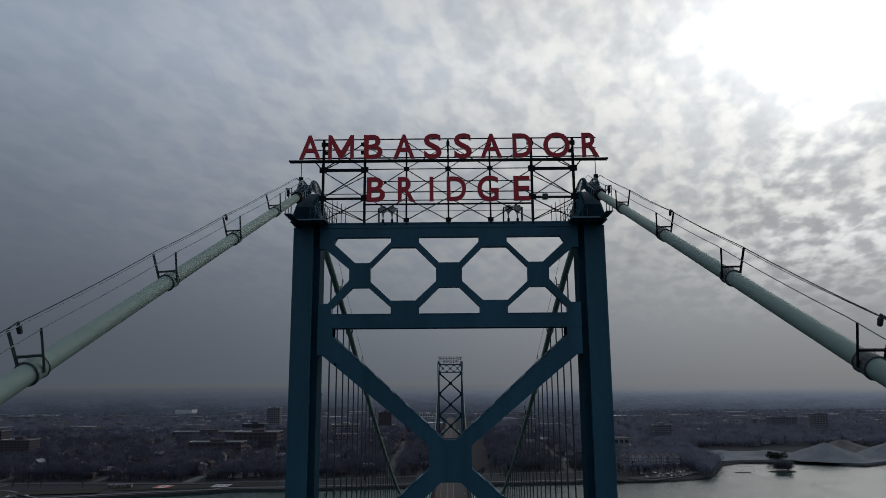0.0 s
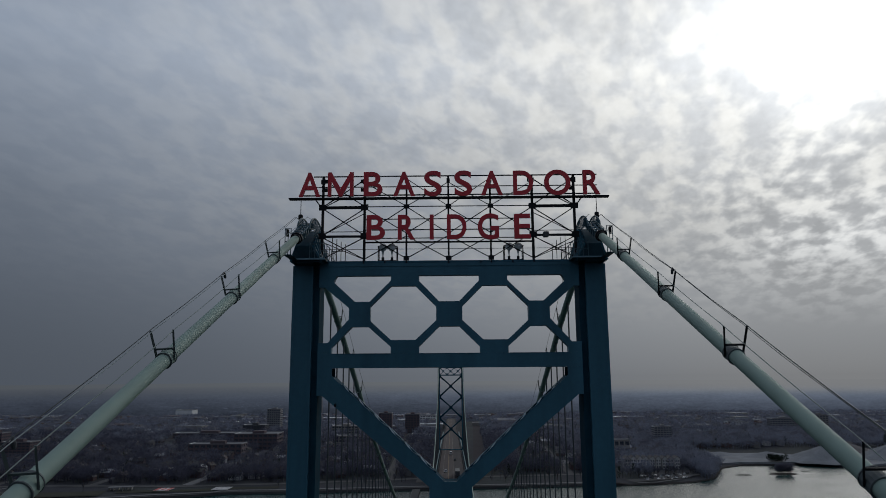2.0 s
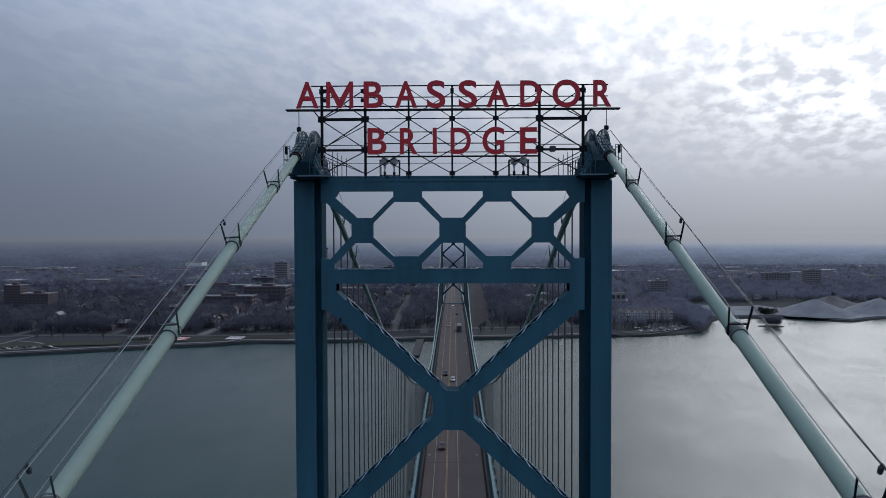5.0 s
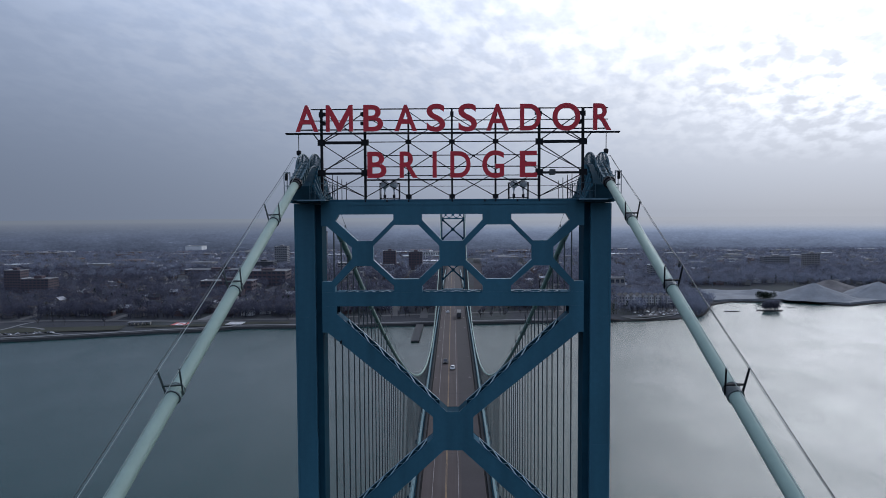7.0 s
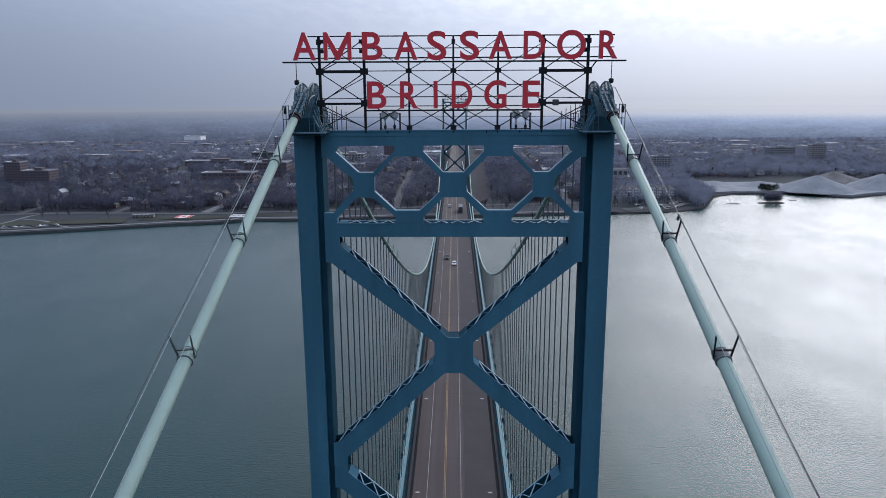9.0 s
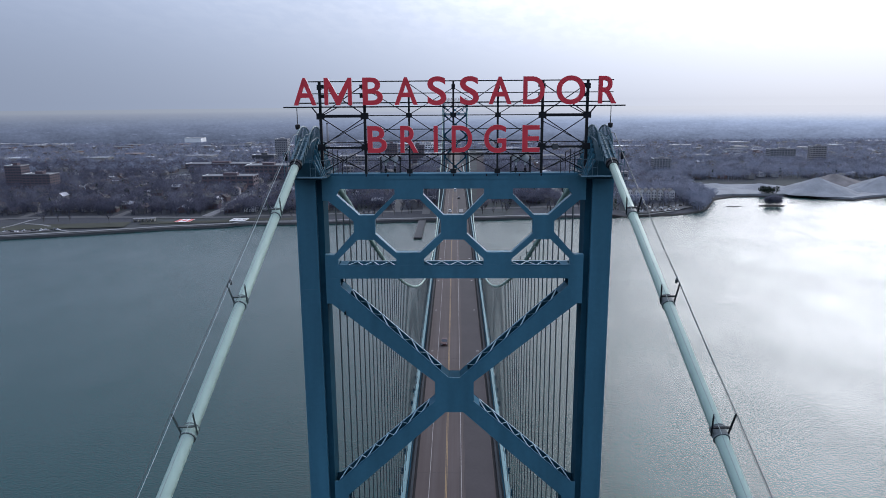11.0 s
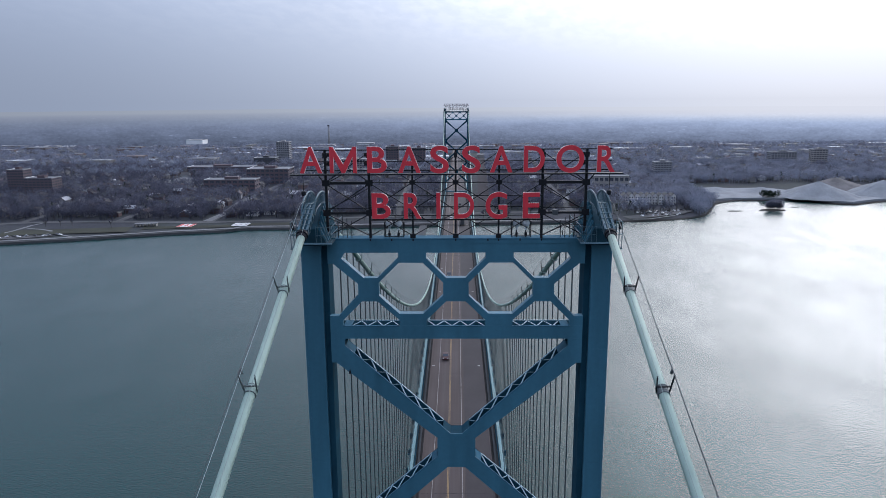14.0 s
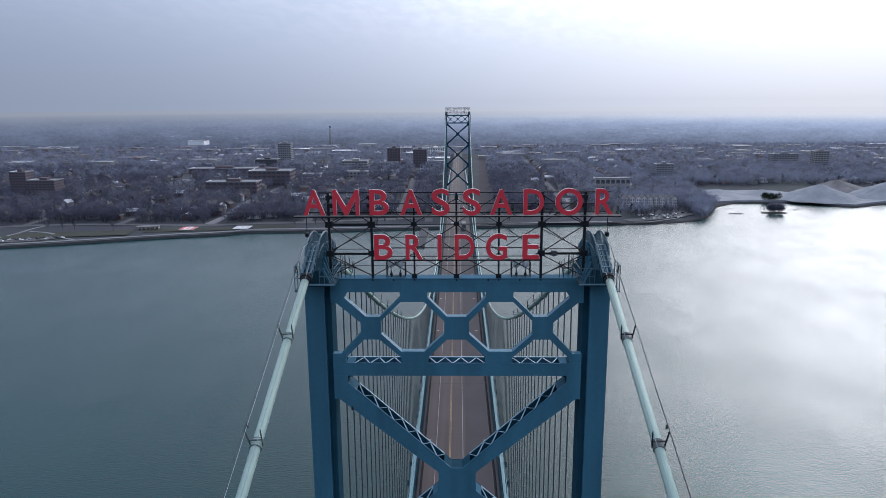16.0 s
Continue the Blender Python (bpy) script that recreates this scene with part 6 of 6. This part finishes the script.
pav = empty("picnic_shelter", "long low park shelter with a grey roof", "shelter", "", (-300, 602, land_z(-300, 602)))
pav.rotation_euler.z = 0.22
bm = bmesh.new()
box(bm, -10.5, 10.5, -3.6, 3.6, 2.6, 3.0)
part("roof", bm, PATHWAY, pav)
for k in range(6):
    bm = bmesh.new()
    box(bm, -9.5 + k * 3.8 - 0.15, -9.5 + k * 3.8 + 0.15, -3.0, 3.0, -0.3, 2.59)
    part("pillar", bm, CONCRETE, pav)
bm = bmesh.new()
box(bm, -36, -29, 530, 620, 0.3, 1.4)
for k in range(9):
    box(bm, -35.5, -34.7, 534 + 10 * k, 534.8 + 10 * k, -2, 0.299)
    box(bm, -30.3, -29.5, 534 + 10 * k, 534.8 + 10 * k, -2, 0.299)
tagged(part("jetty", bm, RIVER_WALL, None), "narrow grey concrete jetty beside the bridge", "jetty", kind="structure")


# ---------------------------------------------------------------- vehicles on the deck
def make_car(name, label, paint, length=4.6, width=1.82, height=1.48, van=False):
    car = empty(name, label, "car" if not van else "van", "vehicles on the bridge")
    L, w = length / 2, width / 2
    body = bmesh.new()
    prof = [(-L, 0.32), (-L + 0.08, 0.78), (-L * 0.42, 0.94), (L * 0.78, 0.96), (L, 0.86), (L, 0.34)] if not van else [(-L, 0.4), (-L, 1.1), (-L * 0.75, 1.25), (L, 1.25), (L, 0.4)]
    prism(body, prof, "x", -w, w)
    bmesh.ops.bevel(body, geom=body.edges[:], offset=0.06, segments=2, affect="EDGES")
    b = part("body", body, paint, car)
    cab = bmesh.new()
    top = height
    lo = 0.93 if not van else 1.24
    prof = [(-L * 0.42, lo), (-L * 0.12, top), (L * 0.48, top), (L * 0.80, lo)] if not van else [(-L * 0.78, lo), (-L * 0.55, top), (L * 0.98, top), (L, lo)]
    prism(cab, prof, "x", -w * 0.86, w * 0.86)
    part("glasshouse", cab, WINDOW, car, "dark windows")
    roof = bmesh.new()
    box(roof, -w * 0.8, w * 0.8, prof[1][0], prof[2][0], top + 0.002, top + 0.05, 0.015)
    part("roof", roof, paint, car)
    wh = bmesh.new()
    tube(wh, [(-0.11, 0, 0), (0.11, 0, 0)], 0.32, 16)
    first = None
    for sx in (-1, 1):
        for y in (-L * 0.62, L * 0.62):
            m = Matrix.Translation((sx * (w - 0.08), y, 0.32))
            if first is None:
                first = part("wheel", wh, TYRE, car)
                first.matrix_basis = m
            else:
                share("wheel", first.data, car, m)
    for sx in (-1, 1):
        lb = bmesh.new()
        box(lb, sx * w * 0.7 - 0.18, sx * w * 0.7 + 0.18, -L - 0.015, -L + 0.05, 0.62, 0.76)
        part("headlight", lb, LAMP_GLASS, car)
    return car


def make_truck(name, label, paint, box_paint):
    t = empty(name, label, "truck", "vehicles on the bridge")
    b = bmesh.new()
    prism(b, [(-8.2, 0.6), (-8.2, 1.7), (-7.8, 2.9), (-6.2, 3.0), (-6.0, 0.6)], "x", -1.2, 1.2)
    part("cab", b, paint, t)
    b = bmesh.new()
    box(b, -1.27, 1.27, -5.6, 8.0, 1.1, 4.0, 0.04)
    part("trailer", b, box_paint, t)
    b = bmesh.new()
    box(b, -0.5, 0.5, -7.6, 8.0, 0.7, 1.09)
    part("chassis", b, TYRE, t)
    wh = bmesh.new()
    tube(wh, [(-0.15, 0, 0), (0.15, 0, 0)], 0.5, 16)
    me = None
    for sx in (-1, 1):
        for y in (-7.2, -4.6, -3.4, 5.2, 6.4):
            m = Matrix.Translation((sx * 1.08, y, 0.5))
            if me is None:
                me = part("wheel", wh, TYRE, t)
                me.matrix_basis = m
            else:
                share("wheel", me.data, t, m)
    return t


PAINTS = {c: surface(c + "_car_paint", v, 0.5, 0.0, 3, 0.03, 0.5, 0.03, specular=0.3) for c, v in (("white", (0.7, 0.7, 0.7)), ("black", (0.02, 0.02, 0.022)), ("silver", (0.35, 0.36, 0.38)), ("dark_red", (0.045, 0.014, 0.016)))}


def on_deck(ob, x, y, back):
    ob.matrix_basis = Matrix.Translation((x, y, deck_z(y) + 0.006)) @ Matrix.Rotation(math.pi if back else 0.0, 4, "Z")


on_deck(make_car("car", "white saloon car on the bridge deck", PAINTS["white"]), -0.3, 236, True)
on_deck(make_car("car", "black sport utility car on the bridge deck", PAINTS["black"], 4.8, 1.9, 1.7), -3.4, 247, False)
on_deck(make_car("car", "dark red car on the bridge deck", PAINTS["dark_red"]), -3.4, 150, False)
on_deck(make_car("car", "silver car on the bridge deck", PAINTS["silver"]), -3.5, 400, False)
on_deck(make_car("car", "black saloon car on the bridge deck", PAINTS["black"]), 2.6, 470, True)
on_deck(make_truck("truck", "dark articulated truck with a box trailer", PAINTS["black"], DARK_WALL), 3.6, 380, True)
on_deck(make_car("van", "white delivery van on the bridge deck", PAINTS["white"], 5.6, 2.0, 2.3, True), -0.3, 520, True)

# cars parked on the point and in the riverside car park
parked = [make_car("car", "parked car on the gravel by the river", PAINTS[c]) for c in ("white", "silver", "black")]
for k in range(34):
    if k < 24:
        x = 190 + (k % 12) * 4.6 + rng.uniform(-2.2, 2.2)
        y = shoreline(x) + 19 + 13 * (k // 12) + rng.uniform(-4, 4)
    else:
        x = -408 + (k - 24) * 5.5 + rng.uniform(-2.5, 2.5)
        y = 546 + (k - 24) * 1.7 + rng.uniform(-1.5, 2.5)
    m = Matrix.Translation((x, y, land_z(x, y) + 0.32)) @ Matrix.Rotation(rng.uniform(-0.9, 0.9) + (0 if k < 24 else 0.5), 4, "Z")
    if k < 3:
        parked[k].matrix_basis = m
    else:
        copy_thing(parked[(k * 7) % 3], m)
for ob in parked:
    ob["group"] = "parked cars"
